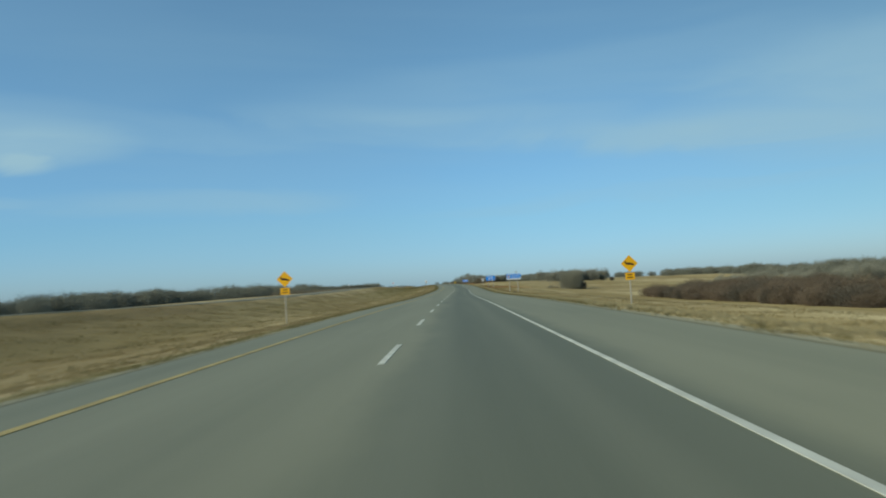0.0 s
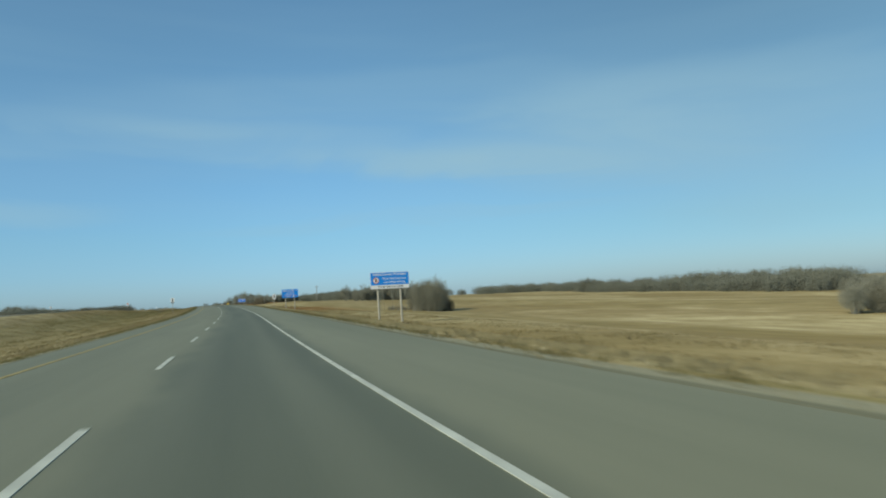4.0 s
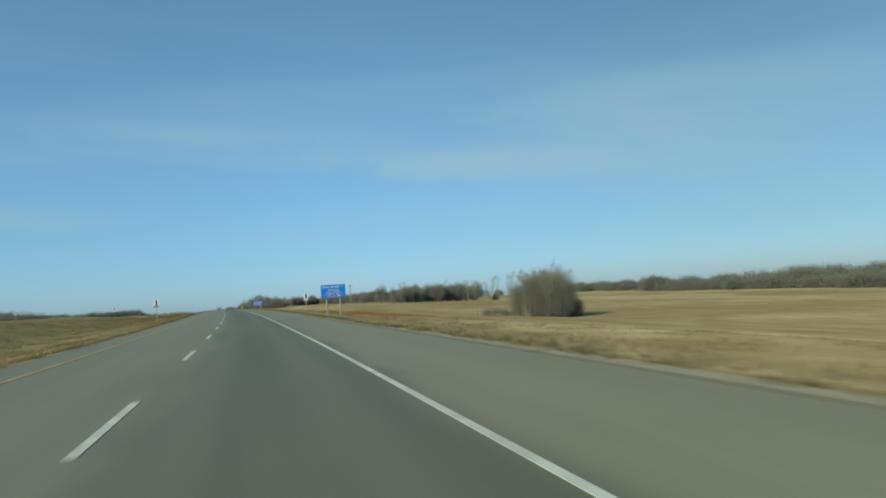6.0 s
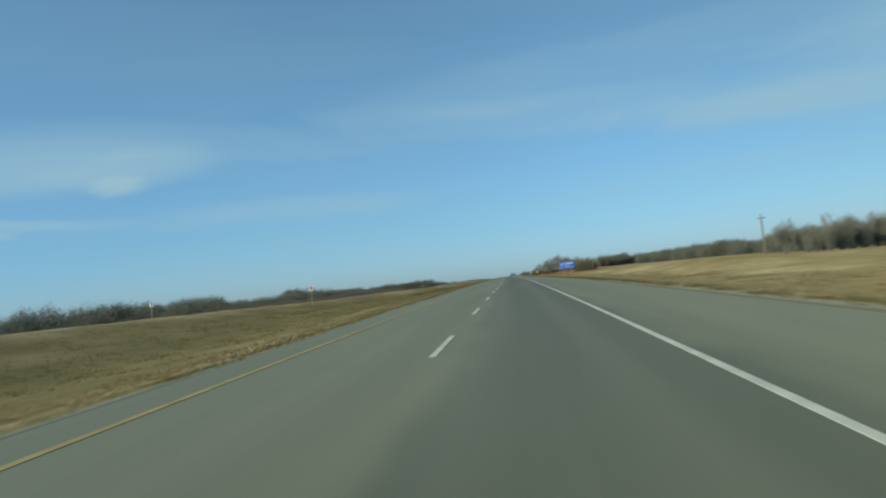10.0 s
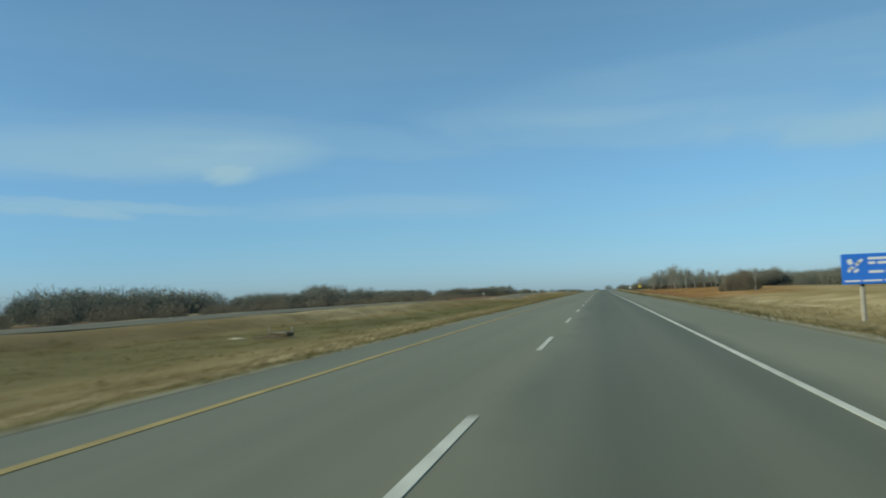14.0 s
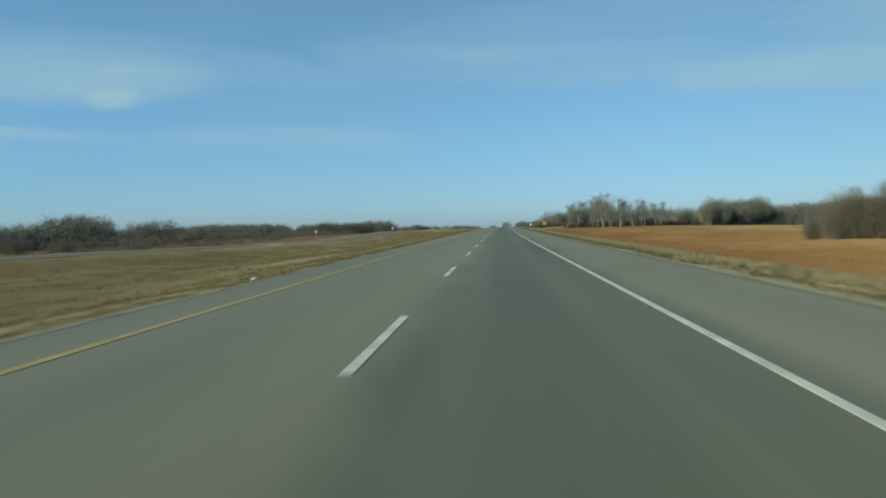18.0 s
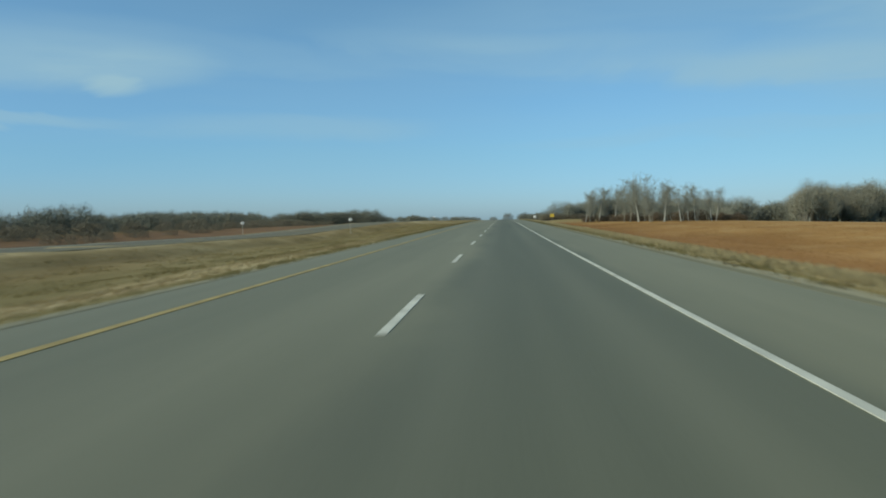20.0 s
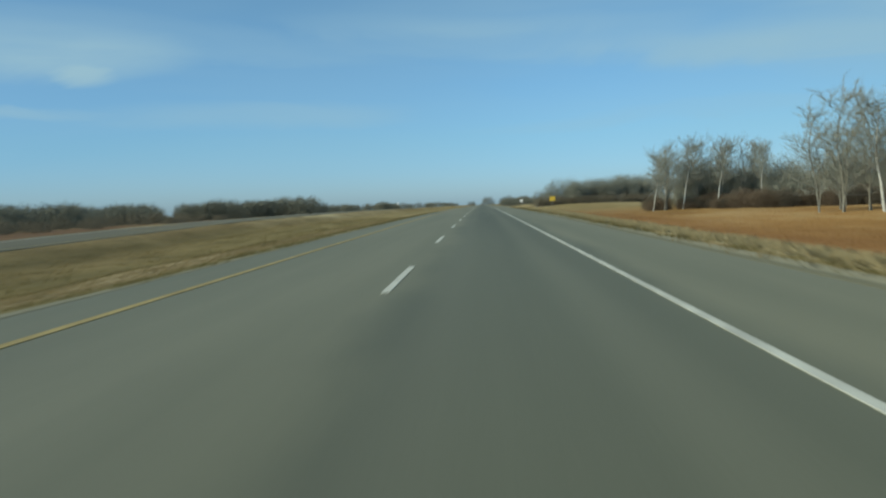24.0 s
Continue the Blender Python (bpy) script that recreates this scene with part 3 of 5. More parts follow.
def build_ground():
    ys = np.concatenate([[-900, -500, -250, -120], np.arange(-60, 900, 5.0), np.arange(900, 1500, 25.0), [1550, 1700, 2000, 2500, 3200, 4300]])
    cols = np.array([-3000, -1800, -1000, -700, -450, -300, -240, -200, -165, -130, -110, -95, -85, -75, -66, -58, -53, -49, -46.6, -46, -40, -34, -33.4, -32.4, -31.5, -30, -29, -26, -23, -21, -19, -17, -15, -14, -12.5, -11, -9.8, -8.6, -7.9, -7.3,
                     LEFT_EDGE - 0.1, LEFT_EDGE + 0.3, 0, 97, 98, 98.1, 98.2, 98.3, 98.4, 98.5, 98.6, 98.7, 98.8, 8.0, 9, 10.5, 12, 14, 16, 18, 20, 23, 26, 30, 34, 39, 45, 52, 60, 70, 80, 90, 105, 120, 140, 160, 190, 230, 300, 420, 600, 800, 1200, 2000, 3000])
    special = {97: -0.3, 98: 0.02, 98.1: 0.25, 98.2: 0.5, 98.3: 0.75, 98.4: 1.0, 98.5: 1.3, 98.6: 1.7, 98.7: 2.15, 98.8: 2.7}
    vs, zone, sward = [], [], []
    for y in ys:
        e, cx = float(right_edge(y)), float(road_x(y))
        for c in cols:
            o = e + special[float(c)] if float(c) in special else c
            z = float(land(o, y))
            if LEFT_EDGE + 0.2 < o < e - 0.2:
                z -= 0.25
            if abs(o) < 400 and -100 < y < 1400:
                z += (0.10 * noise.noise(((o + cx) * 0.12, y * 0.12, 3.1)) + 0.05 * noise.noise(((o + cx) * 0.5, y * 0.5, 7.7))) * min(1.0, max(0.0, min(abs(o - e), abs(o + 6.9)) / 3 - 0.1))
            vs.append((o + cx, y, z))
            n = noise.noise((o * 0.12, y * 0.03, 1.3))
            n2 = noise.noise((o * 0.25, y * 0.06, 4.4))
            reach = float(np.interp(y, [560, 640], [22, 40]))
            sedge = float(np.interp(y, [528, 560, 760, 820, 860], [0, 1, 1, 0.7, 0])) * float(np.interp(o + 0.9 * n, [e + 2.6, e + 3.5, reach, reach + 10, reach + 22], [0, 1, 1, 0.8, 0]))
            rust = max(sedge, 0.95 * float(np.interp(y + 12 * n, [240, 262, 306, 330], [0, 1, 1, 0])) * float(np.interp(o + 3 * n, [7.6, 9.5, 22, 30], [0, 1, 1, 0])))
            deep = sedge * float(np.interp(o + 3 * n2, [7, 9, 15, 24], [0.3, 0.95, 0.85, 0]))
            deep = max(deep, 0.5 * rust * float(np.interp(o + 3 * n2, [7, 9, 13, 20], [0.2, 1, 0.6, 0])))
            brush = 0.95 * float(np.interp(o + 3 * n, [-130, -105, -50, -47.6], [0, 1, 1, 0])) * float(np.interp(y, [360, 440, 1000, 1100], [0, 1, 1, 0]))
            green = max(float(np.interp(o + 0.25 * n2, [e + 0.6, e + 0.8, e + 1.15, e + 1.45], [0, 0.85, 0.8, 0])) * (0.55 + 0.45 * math.sin(y * 0.7 + 9 * n2)), float(np.interp(o, [-8.7, -8.1, -7.2, -6.9], [0, 0.6, 0.75, 0.2])),
                        0.6 * float(np.interp(o + 6 * n, [-31, -26, -17, -11], [0, 1, 0.8, 0])) * float(np.interp(y, [150, 260, 480, 600, 1400], [0.35, 1, 0.85, 0.35, 0.35])))
            moist = 0.95 * float(np.interp(o + 6 * n + 3 * n2, [-28, -24, -17, -13], [0, 1, 0.9, 0])) * float(np.interp(y, [330, 420, 500, 560, 640, 900], [0, 0.25, 0.85, 0.55, 0.2, 0.15]))
            green = max(green, 0.4 * float(np.interp(o + 4 * n, [-120, -95, -54, -48], [0, 1, 1, 0])) * float(np.interp(y, [330, 420], [0, 1])))
            gravel = max(float(np.interp(o, [e - 1, e + 0.3, e + 0.5, e + 0.75, e + 1.0], [1, 1, 0.5, 0.42, 0])) if o > 0 else 0.0, float(np.interp(o, [-7.6, -7.25, -7.0, -6.0], [0, 0.5, 0.9, 1])) if o < 0 else 0.0)
            wet = float(np.interp(y, [500, 560], [0, 0.6]))
            lip = max(float(np.interp(o + 0.2 * n2, [e + 1.1, e + 1.4, e + 2.1 + wet, e + 2.6 + wet], [0, 1, 0.9, 0])), 0.45 * float(np.interp(o + 1.5 * n, [-16, -12.5, -9.5, -7.6], [0, 0.8, 1, 0])) * (0.6 + 0.4 * n2))
            dun = max(0.85 * float(np.interp(o + 3 * n + n2, [e + 2.6, e + 3.6, 13, 18], [0, 1, 0.9, 0])), 0.75 * float(np.interp(o + 3 * n2 + 5 * n, [24, 29, 34, 41], [0, 1, 1, 0])), 0.5 * float(np.interp(o + 12 * n, [60, 75, 90, 115], [0, 1, 1, 0])), 0.85 * float(np.interp(o + 4 * n2 + 3 * n, [-36, -28, -13, -9.5], [0, 1, 0.8, 0])) * float(np.interp(y, [230, 330, 480, 560], [0.6, 1, 1, 0.85])))
            sward.append((min(1.0, dun), deep, moist, brush))
            zone.append((rust, green, gravel, lip))
    nc = len(cols)
    masks = np.clip(np.concatenate([np.array(zone), np.array(sward)], 1), 0, 1)
    # columns must run left to right
    order = np.argsort([(5 + special[float(c)] if float(c) in special else float(c)) for c in cols])
    grid = np.array(vs).reshape(len(ys), nc, 3)[:, order]
    SURFACE["y"], SURFACE["o"], SURFACE["z"] = ys, grid[:, :, 0] - road_x(ys)[:, None], grid[:, :, 2]
    SURFACE["masks"] = masks.reshape(len(ys), nc, 8)[:, order]
    fs = []
    for r in range(len(ys) - 1):
        for k in range(nc - 1):
            a, b2 = order[k], order[k + 1]
            fs.append((r * nc + a, r * nc + b2, (r + 1) * nc + b2, (r + 1) * nc + a))
    me = mesh_np("ground", vs, [tuple(int(i) for i in f) for f in fs], M_GROUND, smooth=True)
    ca = me.color_attributes.new("zone", "FLOAT_COLOR", "POINT")
    ca.data.foreach_set("color", np.ascontiguousarray(masks[:, :4], np.float32).ravel())
    cb = me.color_attributes.new("sward", "FLOAT_COLOR", "POINT")
    cb.data.foreach_set("color", np.ascontiguousarray(masks[:, 4:], np.float32).ravel())
    return tagged(new("ground", me), "dry tan prairie grass beside a highway", "ground", kind="structure")


ground = build_ground()


def strip(name, o0, o1, y0, y1, lift, thick, mat, step=4.0, base=None, nx=1):
    """A strip that follows the road between two offsets (numbers or functions of y), with thickness; UV in metres."""
    ys = np.arange(y0, y1, step).tolist() + [y1]
    vs, uvs = [], []
    for y in ys:
        a = o0(y) if callable(o0) else o0
        b2 = o1(y) if callable(o1) else o1
        row = [a + (b2 - a) * k / nx for k in range(nx + 1)]
        cx = float(road_x(y))
        for low in (0, 1):
            for o in (row if not low else row[::-1]):
                z = (float(road_z(y)) - CROSS * o if base is None else base(y)) + lift - (thick if low else 0)
                vs.append((o + cx, y, z))
                uvs.append((o, y))
    n = 2 * (nx + 1)
    fs = []
    for r in range(len(ys) - 1):
        for k in range(n):
            fs.append((r * n + k, r * n + (k + 1) % n, (r + 1) * n + (k + 1) % n, (r + 1) * n + k))
    fs.append(tuple(range(n - 1, -1, -1)))
    fs.append(tuple((len(ys) - 1) * n + k for k in range(n)))
    me = mesh_np(name, vs, fs, mat)
    uv = me.uv_layers.new(name="road")
    idx = np.empty(len(me.loops), np.int32)
    me.loops.foreach_get("vertex_index", idx)
    uv.data.foreach_set("uv", np.array(uvs, np.float32)[idx].ravel())
    return me


road = tagged(new("road", strip("road", LEFT_EDGE, right_edge, -120, 1900, 0, 0.2, M_ROAD, 5.0, nx=4)), "worn grey asphalt highway carriageway with wide paved shoulder", "road", kind="structure")
LANE_W = 1.70
child("edge_line", strip("edge_line", LANE_W - 0.047, LANE_W + 0.047, -110, 1500, 0.008, 0.007, M_WHITE_LINE, 4.0), road, "solid white painted edge line")
child("median_line", strip("median_line", -5.43, -5.27, -110, 1500, 0.008, 0.007, M_YELLOW_LINE, 4.0), road, "solid yellow painted edge line")
for k in range(-4, 76):
    y = DASH_Y0 + 12 * k
    child("lane_dash", strip("lane_dash", -1.91, -1.79, y + 0.05, y + 4.0, 0.008, 0.007, M_WHITE_LINE, 1.0), road)


def opp_z(y):
    return float(road_z(y)) + float(np.interp(y, OPP_Y, OPP_Z)) + 0.06


road_far = tagged(new("road", strip("road", -45.6, -34.4, -120, 1900, 0, 0.2, M_ROAD2, 8.0, base=opp_z, nx=2)), "weathered grey asphalt carriageway beyond the grass median", "road", kind="structure")
child("edge_line", strip("edge_line", -44.0, -43.85, -110, 1400, 0.008, 0.007, M_WHITE_LINE, 8.0, base=opp_z), road_far)
child("median_line", strip("median_line", -35.9, -35.75, -110, 1400, 0.008, 0.007, M_YELLOW_LINE, 8.0, base=opp_z), road_far)


# ---- signs ----
def upright(name, x, y, label, category, group="", turn=0.0):
    ob = new(name)
    ob.empty_display_size = 0.3
    ob.location = (x, y, ground_at(x, y))
    ob.rotation_euler = (0, 0, radians(turn))
    return tagged(ob, label, category, group)


def info_sign(x0, x1, y, z0, z1, posts, label, blue):
    """A wide board on two timber posts; returns the thing and its board, whose origin is the board's middle."""
    cx = (x0 + x1) / 2
    g = upright("information_sign", cx, y, label, "road sign", "blue information signs")
    gz = g.location.z
    w, h, mid = x1 - x0, z1 - z0, (z0 + z1) / 2 - gz
    board = child("board", plate_mesh("board", rounded(w, h, 0.05), 0.02, blue, -0.02), g, loc=(0, 0, mid))
    for px in posts:
        pz = ground_at(px, y + 0.12) - gz
        post = child("post", pole_mesh("post", 0.105, 0.098, z0 - gz - pz + 0.55 * h, M_POST, 14, 0.3), g, "pale weathered timber post", loc=(px - cx, 0.115, pz))
        child("bracket", box_mesh("bracket", 0.17, 0.03, 0.11, M_BLACK, 0.008), post, "dark steel bracket", loc=(0, -0.115, z0 - gz - pz - 0.075))
    for dz in (-0.3 * h, 0.3 * h):
        child("rail", box_mesh("rail", w * 0.92, 0.03, 0.07, M_STEEL, 0.005), g, loc=(0, 0.016, mid + dz))
    return g, board, w, h


def stick(board, name, me, x, z, depth=0.024, label=""):
    return child(name, me, board, label, (x, -depth, z))


def bar_mesh(w, h, mat):
    return plate_mesh("text_bar", rounded(w, h, min(w, h) * 0.2, seg=2), 0.003, mat)


def lettering(board, body, size, mat, width, x, z, depth):
    """Sets a line of lettering on a board, each letter a part."""
    me = text_mesh("line", body, size, mat, width)
    co = np.array([v.co for v in me.vertices])
    faces = [tuple(p.vertices) for p in me.polygons]
    root = list(range(len(co)))

    def find(i):
        while root[i] != i:
            root[i] = root[root[i]]
            i = root[i]
        return i

    for f in faces:
        for i in f[1:]:
            root[find(i)] = find(f[0])
    reach = {}
    for i, p in enumerate(co):
        q = reach.setdefault(find(i), [p[0], p[0]])
        q[0], q[1] = min(q[0], p[0]), max(q[1], p[0])
    spans = []
    for a, b in sorted(reach.values()):  # a dot joins the stem under it
        if spans and a < spans[-1][1] - 0.4 * min(b - a, spans[-1][1] - spans[-1][0]):
            spans[-1][1] = max(b, spans[-1][1])
        else:
            spans.append([a, b])
    for a, b in spans:
        mine = [f for f in faces if a - 1e-6 <= min(co[i][0] for i in f) and max(co[i][0] for i in f) <= b + 1e-6]
        used = sorted({i for f in mine for i in f})
        at = {i: k for k, i in enumerate(used)}
        mid = (a + b) / 2
        child("letter", mesh_np("letter", [(co[i][0] - mid, co[i][1], co[i][2]) for i in used], [tuple(at[i] for i in f) for f in mine], mat), board, loc=(x + mid, -depth, z))
    bpy.data.meshes.remove(me)


# hand-held telephone sign
g, bd, w, h = info_sign(9.15, 12.62, 177.3, 2.72, 4.12, (9.80, 11.86), "blue and white road sign about telephones on timber posts", M_BLUE)
strip_h = 0.30
stick(bd, "border", plate_mesh("border", rounded(w + 0.07, h + 0.07, 0.07), 0.012, M_WHITE), 0, 0, 0.012, "white border")
stick(bd, "blue_panel", plate_mesh("blue_panel", rounded(w - 0.06, h - strip_h - 0.05, 0.03), 0.006, M_BLUE), 0, strip_h / 2, 0.026)
stick(bd, "tab", plate_mesh("tab", rounded(w - 0.02, strip_h, 0.02), 0.006, M_WHITE), 0, -h / 2 + strip_h / 2, 0.026, "white panel")
lettering(bd, "Saskatchewan Prohibits", 0.3, M_WHITE, w * 0.88, 0, h / 2 - 0.16, 0.030)
lettering(bd, "Hand Held Cellphone", 0.235, M_WHITE, w * 0.62, 0.42, 0.16, 0.030)
lettering(bd, "Use While Driving", 0.235, M_WHITE, w * 0.57, 0.44, -0.16, 0.030)
lettering(bd, "Fines Start at $280", 0.2, M_BLACK, w * 0.66, 0.1, -h / 2 + strip_h / 2, 0.034)
sym = stick(bd, "symbol", plate_mesh("symbol", disc(0.28), 0.003, M_RED), -w / 2 + 0.48, 0.02, 0.030, "round red ban symbol")
child("symbol_face", plate_mesh("symbol_face", disc(0.235), 0.003, M_WHITE, -0.004), sym)
child("telephone_shape", plate_mesh("telephone_shape", turned(rounded(0.15, 0.32, 0.04), -15), 0.003, M_BLACK, -0.008), sym)
child("slash", plate_mesh("slash", turned(rounded(0.50, 0.05, 0.01), -45), 0.003, M_RED, -0.012), sym)

# slow-down sign
g, bd, w, h = info_sign(11.85, 15.3, 274.6, 3.36, 5.15, (12.62, 14.52), "blue road sign asking to slow to 60 on timber posts", M_BLUE)
lettering(bd, "Slow to 60", 0.46, M_WHITE, w * 0.68, -0.36, h / 2 - 0.30, 0.024)
lettering(bd, "km/h", 0.2, M_WHITE, 0.48, w / 2 - 0.38, h / 2 - 0.24, 0.024)
for k, (s, ww) in enumerate((("When Passing", 0.44), ("Tow Trucks and", 0.48), ("Emergency Vehicles", 0.62))):
    lettering(bd, s, 0.2, M_WHITE, w * ww, 0.05, 0.20 - 0.25 * k, 0.024)
lb = stick(bd, "light_bar", plate_mesh("light_bar", rounded(w * 0.82, 0.085, 0.02), 0.003, M_PURPLE), 0.05, -0.515, 0.024, "printed row of beacon lights")
for k in range(5):
    child("beacon", plate_mesh("beacon", rounded(0.30, 0.07, 0.02), 0.003, M_ORANGE if k % 2 == 0 else M_WHITE, -0.004), lb, loc=(-w * 0.36 + k * w * 0.18, 0, 0))
lettering(bd, "Fines Start at", 0.18, M_WHITE, w * 0.38, -0.22, -h / 2 + 0.22, 0.024)
stick(bd, "text_bar", bar_mesh(0.42, 0.13, M_WHITE), 0.78, -h / 2 + 0.22, 0.024)

# third sign
g, bd, w, h = info_sign(10.90, 13.92, 440.2, 4.30, 5.60, (11.70, 13.17), "deep blue road sign with white symbol and lines on posts", M_BLUE2)
stick(bd, "border", plate_mesh("border", rounded(w + 0.05, h + 0.05, 0.06), 0.010, M_BLUE), 0, 0, 0.010, "paler blue border")
stick(bd, "blue_panel", plate_mesh("blue_panel", rounded(w - 0.08, h - 0.08, 0.04), 0.004, M_BLUE2), 0, 0, 0.024)
for words, z in (((0.82, 0.86), 0.45), ((0.28, 1.40), 0.25), ((0.60, 0.46), -0.14)):
    left = -0.44
    for ww in words:
        stick(bd, "text_bar", bar_mesh(ww, 0.115, M_WHITE), left + ww / 2, z, 0.029)
        left += ww + 0.09
for ww, left in ((0.62, -1.42), (0.78, -0.70), (0.56, 0.18), (0.56, 0.84)):
    stick(bd, "text_bar", bar_mesh(ww, 0.075, M_WHITE), left + ww / 2, -h / 2 + 0.12, 0.029)
sq = stick(bd, "symbol", plate_mesh("symbol", turned(rounded(0.50, 0.14, 0.06), 38), 0.003, M_WHITE), -w / 2 + 0.52, 0.14, 0.029, "white tool pictogram")
for dx, dz, sw, sh, tilt in ((-0.18, 0.18, 0.20, 0.24, 20), (0.22, 0.20, 0.27, 0.13, 38), (-0.22, -0.18, 0.14, 0.22, -30), (0.05, -0.22, 0.24, 0.12, 38)):
    child("symbol_piece", plate_mesh("symbol_piece", turned(rounded(sw, sh, 0.05), tilt), 0.003, M_WHITE), sq, loc=(dx, 0, dz))
child("symbol_gap", plate_mesh("symbol_gap", turned(rounded(0.16, 0.12, 0.04), 38), 0.003, M_BLUE2, -0.004), sq, loc=(-0.02, 0, 0.0))


def warning_sign(x, y, zc):
    """Yellow diamond with a dark bounding shape and a tab below it, on a steel post."""
    g = upright("warning_sign", x, y, "yellow diamond warning sign with smaller plate on wooden post", "road sign", "yellow warning signs")
    c = zc - g.location.z
    child("post", box_mesh("post", 0.08, 0.08, c + 0.45, M_POST, 0.010, True), g, loc=(0, 0.06, 0))
    d = child("diamond", plate_mesh("diamond", turned(rounded(0.76, 0.76, 0.05), 45), 0.004, M_YELLOW), g, loc=(0, 0, c))
    child("symbol", plate_mesh("symbol", [(-0.33, 0.12), (-0.26, 0.03), (-0.18, -0.07), (0.12, -0.09), (0.32, -0.14), (0.26, -0.02), (0.02, 0.06), (-0.18, 0.07), (-0.26, 0.17)][::-1], 0.003, M_BLACK, -0.004), d, "dark printed shape")
    t = child("tab", plate_mesh("tab", rounded(0.60, 0.44, 0.03), 0.004, M_YELLOW), g, loc=(0, 0, c - 0.80))
    for zz, ww in ((0.09, 0.30), (-0.08, 0.36)):
        child("text_bar", bar_mesh(ww, 0.065, M_BLACK), t, loc=(0, -0.004, zz))
    return g


warning_sign(-19.6, 48.1, 2.75)
warning_sign(2.6, 45.3, 2.56)


def white_plate_sign(x, y, zc, tab_back, tab_front):
    """A white plate with one broad dark upright mark, and a small plate under it."""
    g = upright("regulatory_sign", x, y, "white rectangular road sign with dark upright mark on post", "road sign", "white plate signs")
    c = zc - g.location.z
    child("post", pole_mesh("post", 0.05, 0.048, c + 0.3, M_POST, 10, 0.2), g, loc=(0, 0.055, 0))
    p = child("plate", plate_mesh("plate", rounded(0.80, 0.88, 0.05), 0.004, M_WHITE), g, loc=(0, 0, c))
    child("mark", plate_mesh("mark", [(-0.08, -0.41), (0.15, -0.41), (0.12, 0.33), (0.06, 0.38), (-0.06, 0.38), (-0.10, 0.33)], 0.003, M_BLACK, -0.004), p, "broad dark printed mark")
    child("mark_edge", plate_mesh("mark_edge", [(-0.17, -0.41), (-0.09, -0.41), (-0.11, 0.32), (-0.15, 0.32)], 0.003, M_ALU, -0.004), p, "grey shading beside the mark")
    t = child("tab", plate_mesh("tab", rounded(0.64, 0.30, 0.03), 0.004, tab_back), g, "small plate under the sign", loc=(0, 0, c - 0.61))
    child("text_bar", bar_mesh(0.52, 0.15, tab_front), t, loc=(0, -0.004, 0.0))
    return g


white_plate_sign(-10.95, 293.4, 4.43, M_BLACK, M_ALU)
white_plate_sign(12.0, 293.4, 4.09, M_WHITE, M_ALU)

g = upright("no_entry_sign", -29.1, 394.2, "white square no entry sign with red disc on post", "road sign")
c = 5.36 - g.location.z
child("post", pole_mesh("post", 0.05, 0.05, c + 0.3, M_POST, 10, 0.2), g, loc=(0, 0.06, 0))
p = child("plate", plate_mesh("plate", rounded(0.66, 0.78, 0.05), 0.004, M_WHITE), g, loc=(0, 0, c))
rd = child("disc", plate_mesh("disc", disc(0.27), 0.003, M_RED, -0.004), p, "red disc")
child("bar", plate_mesh("bar", rounded(0.40, 0.11, 0.01), 0.003, M_WHITE, -0.008), rd)


def sign_back(x, y, zc, diamond, size=0.62):
    g = upright("sign_back", x, y, "bare metal back of a traffic sign on pale post", "road sign", "signs seen from behind")
    c = zc - g.location.z
    shape = turned(rounded(size, size, 0.04), 45 if diamond else 0)
    child("plate", plate_mesh("plate", shape, 0.004, M_WHITE, 0.055), g, loc=(0, 0, c))
    child("post", box_mesh("post", 0.09, 0.09, c + 0.42, M_POST, 0.012, True), g)
    return g


sign_back(-53.0, 392.0, 5.5, False)
sign_back(-52.0, 720.6, 5.43, True)
sign_back(-30.5, 721.8, 5.86, True)
sign_back(-64.0, 1250.0, 9.0, True, 1.2)


def square_sign(x, y, zc, size, mat, label):
    g = upright("marker_sign", x, y, label, "road sign")
    c = zc - g.location.z
    child("post", box_mesh("post", 0.10, 0.10, c + 0.4, M_POST, 0.012, True), g, loc=(0, 0.06, 0))
    child("plate", plate_mesh("plate", rounded(size, size * 0.8, 0.05), 0.004, mat), g, loc=(0, 0, c))


square_sign(25.6, 966.0, 7.4, 2.1, M_YELLOW_PALE, "yellow square road sign on a post, far off")
square_sign(25.0, 1160.0, 7.6, 2.0, M_WHITE, "pale road sign on a post, far off")

# utility pole
g = upright("utility_pole", 38.7, 400.3, "weathered wooden utility pole standing in dry field", "utility pole")
child("pole", pole_mesh("pole", 0.14, 0.10, 6.3, M_POLE, 12, 0.4, 0.01), g)
arm = child("crossarm", box_mesh("crossarm", 1.3, 0.09, 0.11, M_POLE, 0.01), g, loc=(0.06, -0.12, 5.7))
for x in (-0.55, 0.0, 0.55):
    child("insulator", pole_mesh("insulator", 0.035, 0.03, 0.16, M_CONCRETE, 8), arm, loc=(x, 0, 0.05))

g = upright("utility_pole", 84.0, 416.9, "weathered wooden utility pole beside a bare grove", "utility pole")
child("pole", pole_mesh("pole", 0.13, 0.08, 7.6, M_POLE, 12, 0.4, 0.004), g)

